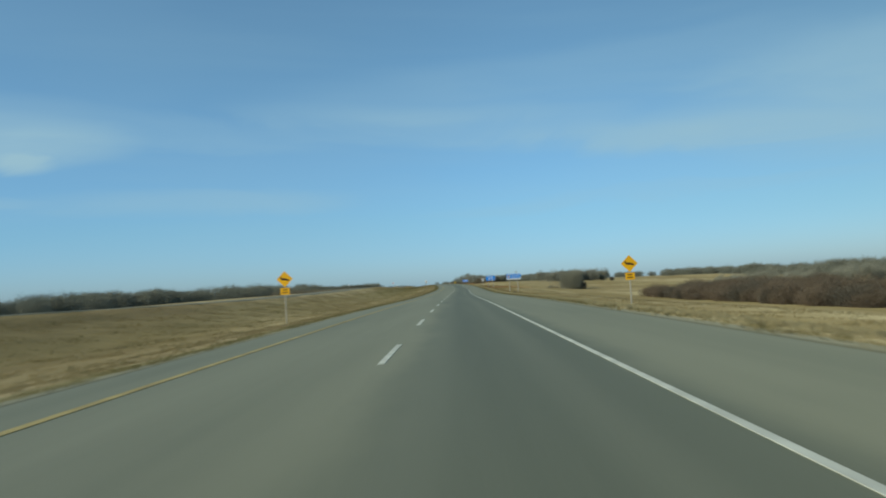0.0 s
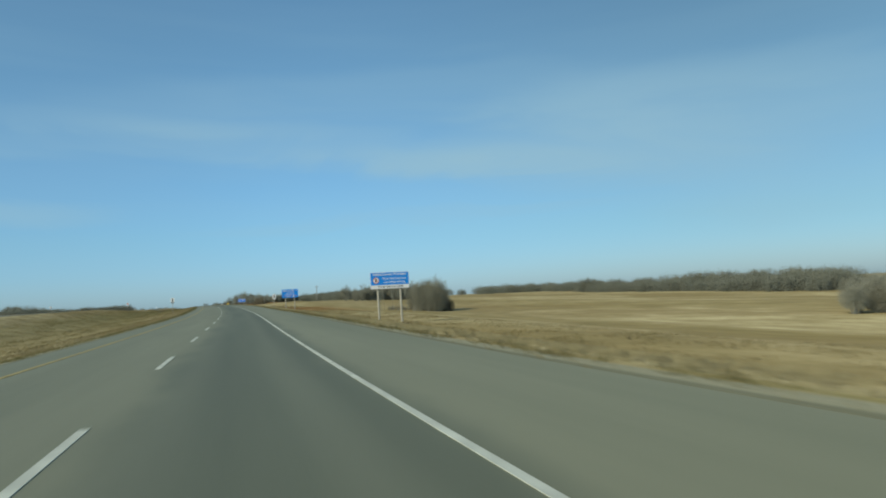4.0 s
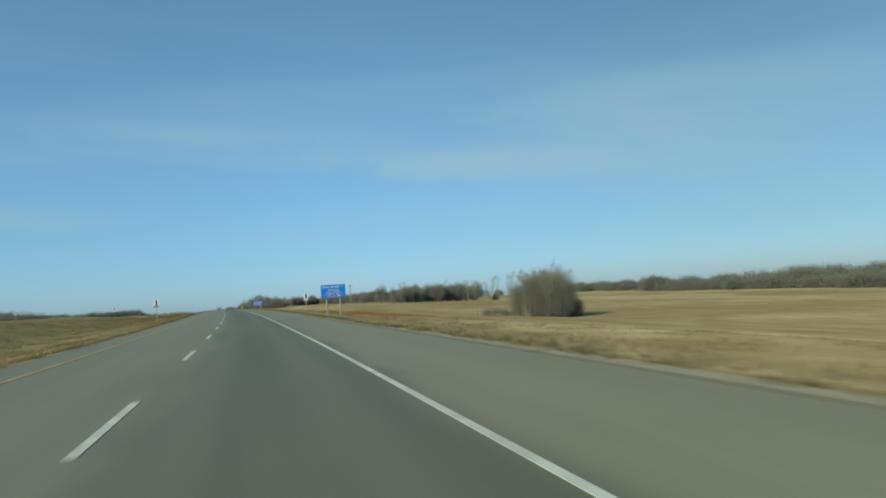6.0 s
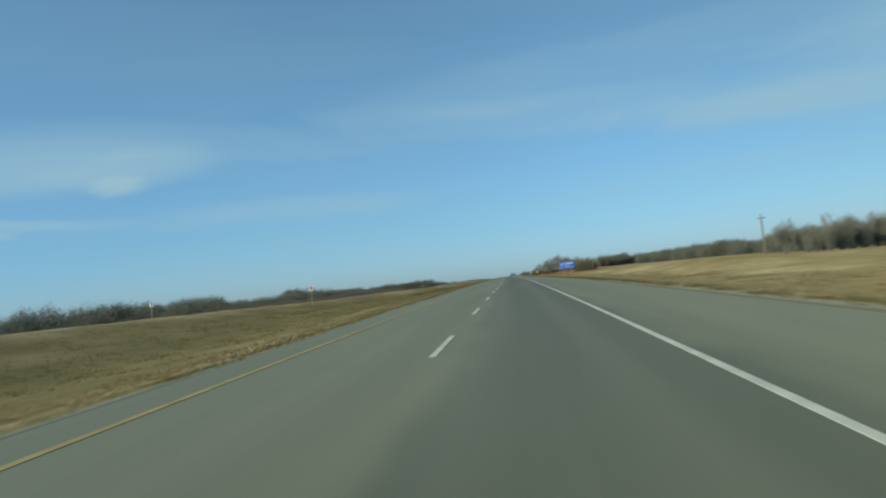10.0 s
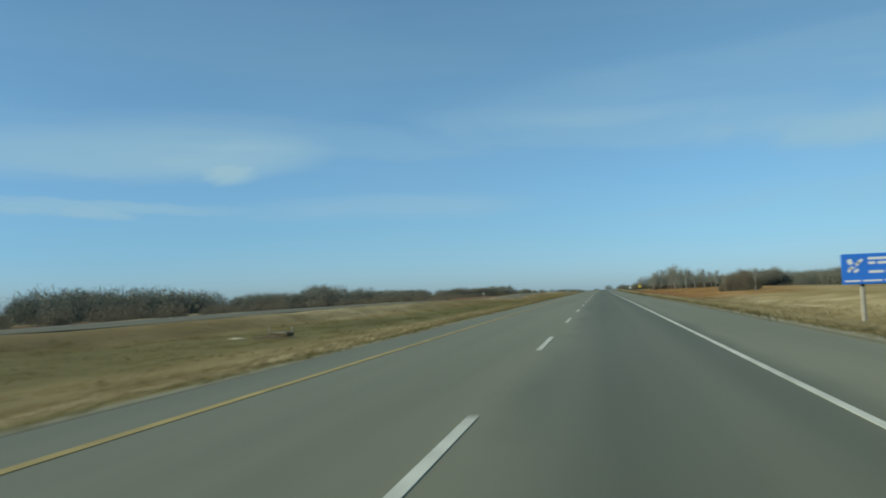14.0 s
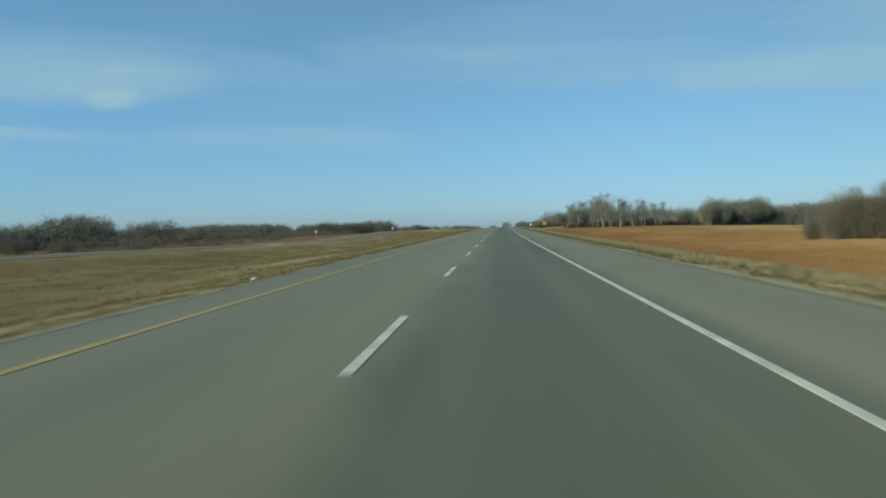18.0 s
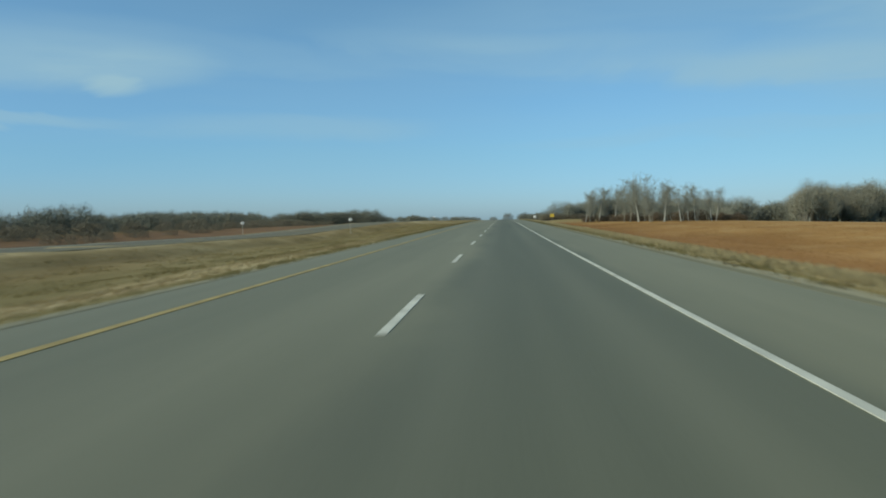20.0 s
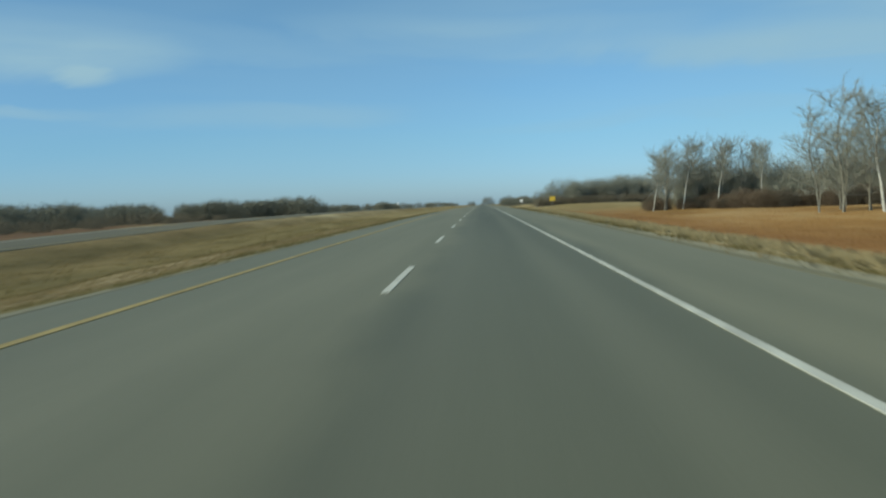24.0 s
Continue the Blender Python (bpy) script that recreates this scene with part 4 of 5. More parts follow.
# drain in the median
def mound_mesh(name, rx, ry, h, seed, mat):
    """A low uneven heap of earth."""
    n, rings = 28, 6
    vs, fs = [(0.0, 0.0, h)], []
    for i in range(1, rings + 1):
        f = i / rings
        for k in range(n):
            a = 2 * math.pi * k / n
            q = f * (1 + 0.22 * noise.noise((1.6 * math.cos(a) + seed, 1.6 * math.sin(a), 0.3)))
            z = h * (0.5 + 0.5 * math.cos(math.pi * f)) * (1 + 0.5 * noise.noise((3 * q * math.cos(a), 3 * q * math.sin(a), seed))) - 0.10 * f
            vs.append((rx * q * math.cos(a), ry * q * math.sin(a), z))
    fs += [(0, 1 + k, 1 + (k + 1) % n) for k in range(n)]
    for i in range(rings - 1):
        fs += [(1 + i * n + k, 1 + (i + 1) * n + k, 1 + (i + 1) * n + (k + 1) % n, 1 + i * n + (k + 1) % n) for k in range(n)]
    return mesh_np(name, vs, fs, mat, smooth=True)


g = upright("drain_inlet", -20.6, 448.6, "low earth-banked drain inlet with two pale stakes in grass", "drain")
child("bank", mound_mesh("bank", 2.4, 1.5, 0.24, 2.0, M_EARTH), g, "dark bare earth bank")
child("apron", mound_mesh("apron", 1.5, 1.0, 0.13, 5.0, M_GRIT), g, "pale gravel apron", loc=(-2.5, -0.3, 0.0))
child("slab", box_mesh("slab", 1.3, 1.0, 0.22, M_EARTH, 0.05, True), g, "earth-stained slab", loc=(0.4, 0.3, 0.10))
child("grate", box_mesh("grate", 0.9, 0.7, 0.05, M_POLE, 0.01, True), g, "rusty grate", loc=(0.4, 0.3, 0.324))
for x in (-0.9, 0.75):
    child("stake", pole_mesh("stake", 0.05, 0.045, 0.70, M_POST, 8, 0.2), g, "pale marker stake", loc=(x, 1.2, 0))


# ---- vegetation ----
class Plant:
    """Collects tapered limbs and spiky twigs as arrays."""

    def __init__(self, seed):
        self.r = np.random.RandomState(seed)
        self.wood_v, self.wood_f, self.tw = [], [], []
        self.limb_v, self.limb_f = [], []

    def limb(self, pts, radii, sides=5):
        vs, fs = (self.wood_v, self.wood_f) if sides > 4 else (self.limb_v, self.limb_f)
        base = sum(len(a) for a in vs)
        pts = np.asarray(pts, float)
        rings = []
        for i, p in enumerate(pts):
            d = pts[min(i + 1, len(pts) - 1)] - pts[max(i - 1, 0)]
            d /= np.linalg.norm(d) + 1e-9
            u = np.cross(d, (0.3, 0.9, 0.1))
            u /= np.linalg.norm(u) + 1e-9
            v = np.cross(d, u)
            a = np.arange(sides) * 2 * np.pi / sides
            rings.append(p + radii[i] * (np.cos(a)[:, None] * u + np.sin(a)[:, None] * v))
        vs.append(np.concatenate(rings))
        for i in range(len(pts) - 1):
            for k in range(sides):
                a0, a1 = base + i * sides + k, base + i * sides + (k + 1) % sides
                b0, b1 = a0 + sides, a1 + sides
                fs += [(a0, a1, b1), (a0, b1, b0)]

    def path(self, start, direction, length, n, wander, lift):
        pts, p, d = [np.array(start, float)], np.array(start, float), np.array(direction, float)
        for _ in range(n):
            d = d + self.r.normal(0, wander, 3) + np.array((0, 0, lift))
            d /= np.linalg.norm(d)
            p = p + d * length / n
            pts.append(p.copy())
        return np.array(pts)

    def twigs(self, pts, count, length, radius, spread, lift):
        i = self.r.randint(0, len(pts) - 1, count)
        t = self.r.rand(count)[:, None]
        base = pts[i] * (1 - t) + pts[i + 1] * t
        d = pts[i + 1] - pts[i]
        d /= np.linalg.norm(d, axis=1)[:, None] + 1e-9
        d = d + self.r.normal(0, spread, (count, 3)) + np.array((0, 0, lift))
        d /= np.linalg.norm(d, axis=1)[:, None] + 1e-9
        ln = length * (0.5 + self.r.rand(count)[:, None])
        self.tw.append((base, base + d * ln, np.full(count, radius)))

    def meshes(self, bark, twig, limb_bark=None):
        """The plant's parts by name: trunk and branching, or a stem cluster, and the crown of twigs."""
        out = []
        if self.wood_v:
            out.append(("trunk", tri_mesh("trunk", np.concatenate(self.wood_v), np.array(self.wood_f), bark)))
        if self.limb_v:
            name = "branching"
            out.append((name, tri_mesh(name, np.concatenate(self.limb_v), np.array(self.limb_f), limb_bark or bark)))
        b, e, r = (np.concatenate([q[k] for q in self.tw]) for k in range(3))
        n = len(b)
        d = e - b
        u = np.cross(d, self.r.normal(0, 1, (n, 3)))
        u *= 1.15 * r[:, None] / (np.linalg.norm(u, axis=1)[:, None] + 1e-9)
        vs = np.stack([b - u, b + u, e], 1).reshape(-1, 3)
        tris = np.arange(3 * n).reshape(-1, 3)
        out.append(("crown", tri_mesh("crown", vs, tris, twig)))
        return out


def aspen(seed, h, bark, twig, fine=0.011, first=0.32, limbs=40, per=34, stems=1, lean=0.05, width=0.30, limb_bark=None):
    """A bare aspen of height h: pale stem, rising limbs that fork, fine twigs in an open rounded crown."""
    p = Plant(seed)
    for s in range(stems):
        d = np.array((p.r.normal(0, lean), p.r.normal(0, lean), 1.0))
        st = (p.r.normal(0, 0.35) * (stems > 1), p.r.normal(0, 0.35) * (stems > 1), -0.25)
        hh = h * (1 if s == 0 else 0.65 + 0.3 * p.r.rand())
        tr = p.path(st, d, hh * 0.93, 10, 0.055, 0.02)
        r0 = (0.0105 if bark is M_BIRCH else 0.0062) * hh + 0.02
        p.limb(tr, [r0 * (1 - 0.088 * i) for i in range(len(tr))], 6)
        p.twigs(tr[6:], 3 * per, 0.06 * h, fine, 0.7, 0.3)
        for k in range(limbs // stems):
            f = first + (0.97 - first) * (k + p.r.rand()) / (limbs / stems)
            i = min(int(f * 10), 9)
            a = tr[i] * (1 - (f * 10 - i)) + tr[i + 1] * (f * 10 - i)
            az = p.r.rand() * 6.283
            reach = math.sqrt(max(0.05, 1 - ((f - 0.60) / 0.45) ** 2))
            ln = h * width * reach * (0.6 + 0.6 * p.r.rand())
            br = p.path(a, (math.cos(az), math.sin(az), 0.4 + 0.8 * p.r.rand()), ln, 6, 0.2, 0.08)
            rr = r0 * (1 - 0.85 * f) * 0.30 + 0.0045
            p.limb(br, [rr * (1 - 0.14 * j) for j in range(len(br))], 4)
            p.twigs(br[1:], per, 0.06 * h, fine, 0.65, 0.35)
            for _ in range(4):
                j = p.r.randint(1, 6)
                sub = p.path(br[j], (p.r.normal(0, 0.9), p.r.normal(0, 0.9), 0.6), ln * 0.45, 3, 0.2, 0.05)
                p.limb(sub, [rr * 0.45, rr * 0.36, rr * 0.27, rr * 0.15], 3)
                p.twigs(sub, per // 2, 0.055 * h, fine, 0.5, 0.4)
    return p.meshes(bark, twig, limb_bark or M_BARK_LIMB)


def dome(seed, h, rad, bark, twig, count=4200, fine=0.012, low=0.0, stems=9, length=0.13, lumps=4):
    """A dense rounded crown of fine rising twigs from height low to h, on several stems; lumps give its uneven outline."""
    p = Plant(seed)
    hub = [(0.0, 0.0, 1.0)] + [(0.55 * math.cos(2.4 * k + seed), 0.55 * math.sin(2.4 * k + seed), 0.66 + 0.34 * p.r.rand()) for k in range(lumps)]
    tips = []
    for k, (hx, hy, hz) in enumerate(hub):
        n = count // len(hub)
        v = p.r.normal(0, 1, (n, 3))
        v /= np.linalg.norm(v, axis=1)[:, None]
        v *= (p.r.rand(n) ** 0.42)[:, None]
        mid = low + (h * hz - low) * 0.52
        half = (h * hz - low) * 0.52
        pts = np.stack([rad * (hx + 0.62 * v[:, 0]), rad * (hy + 0.62 * v[:, 1]), mid + half * v[:, 2]], -1)
        d = np.stack([v[:, 0], v[:, 1], np.full(n, 0.75)], -1) + p.r.normal(0, 0.38, (n, 3))
        d /= np.linalg.norm(d, axis=1)[:, None]
        ln = length * h * (0.4 + p.r.rand(n) ** 2 * 1.6)[:, None]
        p.tw.append((pts - 0.7 * d * ln, pts + 0.3 * d * ln, np.full(n, fine)))
        tips += [pts[i] for i in p.r.randint(0, n, max(2, stems // len(hub)))]
    for q in tips:
        q = q * np.array((1, 1, 0.9))
        a = np.array((q[0] * 0.25, q[1] * 0.25, -0.25))
        b = np.array((q[0] * 0.5, q[1] * 0.5, 0.55 * q[2]))
        r0 = 0.006 * h + 0.012
        p.limb([a, b, q], [r0, r0 * 0.7, r0 * 0.25], 4)
    return p.meshes(bark, twig)


def plant(name, pair, x, y, top, label, category, group, height, turn, sx=1.0):
    """Stands a plant (mesh pair of the given height) so that its top is at height top over the road."""
    gz = ground_at(x, y)
    s = max(0.08, (float(road_z(y)) + top - gz) / height)
    g = new(name)
    g.location, g.rotation_euler, g.scale = (x, y, gz), (0, 0, turn), (s * sx, s * sx, s)
    g.empty_display_size = 0.5
    tagged(g, label, category, group)
    for part_name, me in pair:
        child(part_name, me, g)
    return g


rnd = random.Random(5)
BIRCHES = [aspen(11 + i, 10.0, b, M_TWIG_PALE if b is M_BIRCH else M_TWIG_PALE, 0.0068, f, 44, 38, s, 0.07, w) for i, (b, f, s, w) in enumerate(((M_BIRCH, 0.36, 1, 0.32), (M_BIRCH, 0.42, 1, 0.28), (M_BARK, 0.22, 2, 0.36), (M_BARK, 0.18, 2, 0.38), (M_BARK, 0.25, 3, 0.36)))]
BUSHY = [aspen(201 + i, 7.0, M_BARK_PALE, M_TWIG_BUSH, 0.0062, 0.22, 60, 64, 4, 0.22, 0.40, M_BARK) for i in range(3)]
THICKET = [dome(211 + i, 7.0, 2.7, M_BARK, M_TWIG_BUSH, 13000, 0.0065, 0.2, 20, 0.085, 6) for i in range(2)]
SLIM = [aspen(61 + i, 10.0, M_BARK, M_TWIG, 0.007, 0.40, 18, 12, 1, 0.05, 0.16) for i in range(2)]
THICK = [dome(31 + i, 7.0, 2.6, M_BARK, M_TWIG_BRUSH, 12000, 0.0075, 0.0, 22, 0.09, 6) for i in range(3)]
WILLOW = [dome(41 + i, 3.0, 1.8, M_BARK, m, 8200, 0.0062, -0.1, 14, 0.2, 5) for i, m in enumerate((M_TWIG_RED, M_TWIG_DARK, M_TWIG_RED))]
HAZE = [dome(95 + i, 9.0, 2.8, M_BARK_PALE, M_TWIG_PALE, 2300, 0.02, lo, 12, 0.14, 5) for i, lo in enumerate((0.4, 1.2))]
SCRUB = [dome(91 + i, 3.0, 1.8, M_BARK_PALE, M_TWIG_BRUSH, 1300, 0.010, -0.1, 12, 0.22, 5) for i in range(2)]
GREY = [dome(51 + i, 9.0, 2.6, M_BARK, M_TWIG, 6400, 0.0115, lo, 12, 0.12, 5) for i, lo in enumerate((0.6, 1.5, 2.2))]


def scatter(pairs, name, label, category, group, height, n, xr, yr, tops, slope=0.0, wide=(0.9, 1.25)):
    for k in range(n):
        f = (k + rnd.random()) / n
        x = xr[0] + (xr[1] - xr[0]) * (f if slope else rnd.random())
        y = yr[0] + (yr[1] - yr[0]) * (f if slope else rnd.random())
        plant(name, pairs[rnd.randrange(len(pairs))], x + (rnd.uniform(-slope, slope) if slope else 0), y + (rnd.uniform(-slope, slope) if slope else 0),
              rnd.uniform(*tops), label, category, group, height, rnd.uniform(0, 6.28), rnd.uniform(*wide))


# shrubs and trees beside the road, on its right
WILLOW_TEXT = "leafless reddish-brown willow shrub in dry grass"
scatter(WILLOW, "willow_shrub", WILLOW_TEXT, "shrub", "roadside willows", 3.0, 36, (33, 27), (137, 60), (-0.8, 0.2), 1.4, (1.5, 2.0))
scatter(WILLOW, "willow_shrub", WILLOW_TEXT, "shrub", "roadside willows", 3.0, 28, (38, 32), (134, 60), (-0.2, 0.7), 2.2, (1.6, 2.1))
scatter(WILLOW, "willow_shrub", WILLOW_TEXT, "shrub", "roadside willows", 3.0, 20, (46, 52), (135, 110), (-0.2, 0.8), 3.0, (1.6, 2.1))
scatter(GREY, "bare_tree", "leafless grey-brown tree behind willow shrubs", "tree", "trees behind the willows", 9.0, 18, (58, 86), (176, 160), (0.0, 1.2), 3.0, (1.3, 1.7))
scatter(GREY, "bare_tree", "leafless grey-brown tree behind willow shrubs", "tree", "trees behind the willows", 9.0, 14, (70, 96), (182, 168), (0.9, 2.3), 3.0, (1.2, 1.6))
for k, (x, y, t, w) in enumerate(((39.8, 269, 2.5, 0.95), (41.4, 270, 3.2, 1.05), (42.8, 267.5, 3.3, 1.0), (44.2, 269, 3.8, 1.0), (45.2, 268, 3.6, 0.85), (43.4, 272, 3.4, 1.05), (40.4, 267, 2.8, 0.75), (42.0, 265.5, 3.3, 0.8), (43.8, 265.5, 3.8, 0.8), (45.0, 266, 3.6, 0.75), (46.2, 267.5, 2.6, 0.7), (46.5, 269.5, 1.4, 0.75), (45.4, 271, 3.9, 0.75), (41.0, 272, 3.5, 0.8), (42.8, 269.5, 4.2, 0.8), (44.4, 267.2, 4.5, 0.7))):
    plant("bare_bush", BUSHY[k % 3] if k < 6 else THICKET[k % 2], x, y, t, "tall rounded leafless grey-brown bush in a dense clump", "bush", "bush clump in the field", 7.0, rnd.uniform(0, 6.28), w)
for x, y, t in ((32.6, 270, 2.6), (33.6, 271, 3.2), (34.8, 268.5, 3.6), (35.6, 271, 2.8), (36.6, 270, 3.6), (37.4, 268, 4.2), (38.4, 269, 3.8), (39.4, 267, 4.4), (40.0, 271, 3.6)):
    plant("bare_sapling", SLIM[rnd.randrange(2)], x, y, t, "thin leafless sapling beside a bush clump", "tree", "saplings", 10.0, rnd.uniform(0, 6.28), 0.8)
scatter(WILLOW, "willow_shrub", "dark leafless shrub under a bush clump", "shrub", "shrubs by the bush clump", 3.0, 7, (43.5, 46.4), (272, 268), (-0.9, -0.1), 0.8, (0.8, 1.0))
scatter(SCRUB, "willow_shrub", "low leafless brown shrub at the foot of a bush clump", "shrub", "shrubs by the bush clump", 3.0, 6, (34, 40), (271, 274), (-1.9, -1.2), 1.0, (0.9, 1.1))
scatter(GREY, "bare_tree", "leafless grey-brown tree in a field grove", "tree", "grove in the field", 9.0, 36, (62, 103), (446, 456), (3.4, 6.2), 3.0, (1.2, 1.6))
scatter(SLIM, "bare_sapling", "thin leafless tree standing in a field grove", "tree", "grove in the field", 10.0, 22, (60, 101), (445, 453), (4.6, 7.6), 3.0, (0.9, 1.2))
plant("bare_bush", WILLOW[1], 98.8, 428, -0.1, "small lone leafless bush in dry field", "bush", "", 3.0, 1.0, 1.0)
for k in range(15):
    f = (k + 0.5) / 15
    plant("bare_bush", THICK[k % 3], 27.6 + 7.2 * f, 590 - 8 * f + rnd.uniform(-1.5, 1.5), 0.4 + (3.3 + 0.7 * math.sin(5.1 * k) + rnd.uniform(-0.5, 0.5)) * math.sin(math.pi * (0.06 + 0.76 * f)), "leafless brown bush at the edge of rusty sedge", "bush", "bushes by the sedge", 7.0, rnd.uniform(0, 6.28), rnd.uniform(0.8, 1.1))
plant("bare_aspen", BIRCHES[1], 33.4, 579, 4.3, "pale leafless aspen beside a bush", "tree", "", 10.0, 0.4, 0.7)
for x, y, t in ((25.2, 808, 6.8), (26.4, 805, 8.0), (27.6, 809, 8.8), (29.0, 806, 9.2), (31.2, 808, 9.4), (33.6, 805, 8.9), (35.4, 809, 9.1), (37.6, 806, 8.6), (40.0, 808, 8.9),
                (30.1, 765, 8.8), (31.3, 763, 10.2), (32.4, 759, 8.9), (33.4, 750, 10.0), (34.8, 755, 8.2), (35.8, 747, 7.5), (37.0, 752, 8.5), (38.6, 757, 7.9),
                (40.2, 750, 6.6), (42.0, 756, 8.0), (43.5, 749, 6.8), (45.5, 758, 7.7), (47.6, 752, 6.5), (50.0, 757, 6.9), (36.2, 764, 6.6), (46.4, 768, 6.2), (34.0, 770, 7.0), (51.6, 770, 6.2), (39.4, 764, 7.2), (33.2, 763, 8.4), (36.8, 775, 6.4), (43.0, 772, 6.4), (28.4, 812, 8.2), (32.4, 812, 8.6), (36.6, 813, 8.4), (39.0, 803, 8.2)):
    plant("bare_aspen", BIRCHES[rnd.randrange(5)], x, y, t, "pale-barked leafless aspen at the edge of rusty sedge", "tree", "roadside aspens", 10.0, rnd.uniform(0, 6.28), rnd.uniform(0.95, 1.3))
scatter(WILLOW, "willow_shrub", "low leafless shrub under aspens", "shrub", "shrubs under the aspens", 3.0, 46, (27, 58), (812, 772), (0.4, 2.4), 2.5, (1.2, 1.7))
scatter(HAZE, "bare_tree", "leafless grey tree behind roadside aspens", "tree", "trees behind the aspens", 9.0, 30, (31, 66), (818, 778), (4.6, 7.0), 2.5, (1.2, 1.6))
scatter(GREY, "bare_tree", "leafless grey-brown tree behind roadside aspens", "tree", "trees behind the aspens", 9.0, 16, (33, 64), (822, 784), (4.0, 6.6), 2.5, (1.2, 1.6))
scatter(GREY, "bare_tree", "leafless grey tree beyond rusty sedge", "tree", "trees beyond the sedge", 9.0, 22, (50, 72), (712, 724), (4.8, 7.4), 3.0, (1.3, 1.8))
scatter(HAZE, "bare_tree", "leafless grey tree in a far roadside grove", "tree", "far roadside grove", 9.0, 26, (31, 70), (984, 1000), (8.0, 12.0), 4.0, (1.3, 1.7))
scatter(SCRUB, "willow_shrub", "dark low shrub in a far thicket", "shrub", "far low thicket", 3.0, 26, (19, 72), (975, 988), (2.2, 4.2), 3.0, (1.6, 2.2))


# ---- far woods and grass, as stuff ----
def woods(name, label, rows, twig, seed, far=False):
    """Many bare trees in one mesh. rows: x0, y0, x1, y1, trees, top low, top high, scatter."""
    r = np.random.RandomState(seed)
    arrs = []
    for me in FINE + COARSE + DISTANT + LOW:
        v = np.empty(len(me.vertices) * 3, np.float32)
        me.vertices.foreach_get("co", v)
        f = np.empty(len(me.polygons) * 3, np.int32)
        me.polygons.foreach_get("vertices", f)
        arrs.append((v.reshape(-1, 3), f.reshape(-1, 3)))
    V, F, base = [], [], 0
    for x0, y0, x1, y1, n, lo, hi, sc in rows:
        for k in range(n):
            f = (k + r.rand()) / n
            x, y = x0 + (x1 - x0) * f + r.uniform(-sc, sc), y0 + (y1 - y0) * f + r.uniform(-sc, sc)
            gz = ground_at(x, y)
            swell = min(1.0, max(0.0, 0.5 + 1.1 * noise.noise((x * 0.04, y * 0.04, seed))))
            s = max(0.3, (float(road_z(y)) + lo + (hi - lo) * (0.9 * swell + 0.2 * r.rand()) - gz) / 9.0)
            v, fc = arrs[r.randint(4) + (12 if far else 8 if sc >= 12 else 4 if sc > 8 else 0)]
            a = r.rand() * 6.283
            w = s * r.uniform(1.1, 1.7)
            out = np.stack([x + w * (v[:, 0] * math.cos(a) - v[:, 1] * math.sin(a)), y + w * (v[:, 0] * math.sin(a) + v[:, 1] * math.cos(a)), gz + s * v[:, 2]], -1)
            V.append(out)
            F.append(fc + base)
            base += len(v)
    return tagged(new(name, tri_mesh(name, np.concatenate(V), np.concatenate(F), twig)), label, "woods", kind="stuff")


def clump(seed, core, fine, thin, heavy=2.4):
    """A clump of bare trees, 9 m high: dense dark wood within, and a soft, uneven outer crown of fine rising twigs."""
    r = np.random.RandomState(seed)

    def crown(n, inner, outer, low):
        a, q = r.rand(n) * 6.283, inner + (outer - inner) * r.rand(n) ** 0.5
        lump = 1 + 0.20 * np.sin(3 * a + seed) + 0.12 * np.sin(5 * a + 2 * seed)
        rad = 4.4 * q * lump
        roof = 8.2 * np.sqrt(np.clip(1 - np.clip(q * 0.97, 0, 1) ** 3.0, 0.03, 1)) * (0.90 + 0.10 * np.sin(1.7 * rad + 2 * a + seed))
        return a, q, np.stack([rad * np.cos(a), rad * np.sin(a), roof * (low + (1 - low) * r.rand(n)) - 0.6], -1)

    a, q, base = crown(core, 0.0, 0.86, 0.0)
    base[:, 2] *= 0.88
    d = r.normal(0, 1, (core, 3)) + (0, 0, 0.8)
    d *= (0.7 + 0.8 * r.rand(core))[:, None] / np.linalg.norm(d, axis=1)[:, None]
    side = np.cross(d, r.normal(0, 1, (core, 3)))
    side *= (heavy * thin * (0.7 + 0.6 * r.rand(core)))[:, None] / (np.linalg.norm(side, axis=1)[:, None] + 1e-9)
    a2, q2, base2 = crown(fine, 0.15, 1.04, 0.35)
    d2 = np.stack([0.5 * np.cos(a2) * q2, 0.5 * np.sin(a2) * q2, np.full(fine, 0.7)], -1) + r.normal(0, 0.45, (fine, 3))
    d2 *= (0.3 + 0.7 * r.rand(fine) ** 2)[:, None] / np.linalg.norm(d2, axis=1)[:, None]
    side2 = np.cross(d2, r.normal(0, 1, (fine, 3)))
    side2 *= (thin * (0.6 + 0.8 * r.rand(fine)))[:, None] / (np.linalg.norm(side2, axis=1)[:, None] + 1e-9)
    b, dd, ss = np.concatenate([base, base2]), np.concatenate([d, d2]), np.concatenate([side, side2])
    vs = np.stack([b - ss, b + ss, b + dd], 1).reshape(-1, 3)
    return tri_mesh("clump", vs, np.arange(len(vs)).reshape(-1, 3), M_TWIG_FAR)


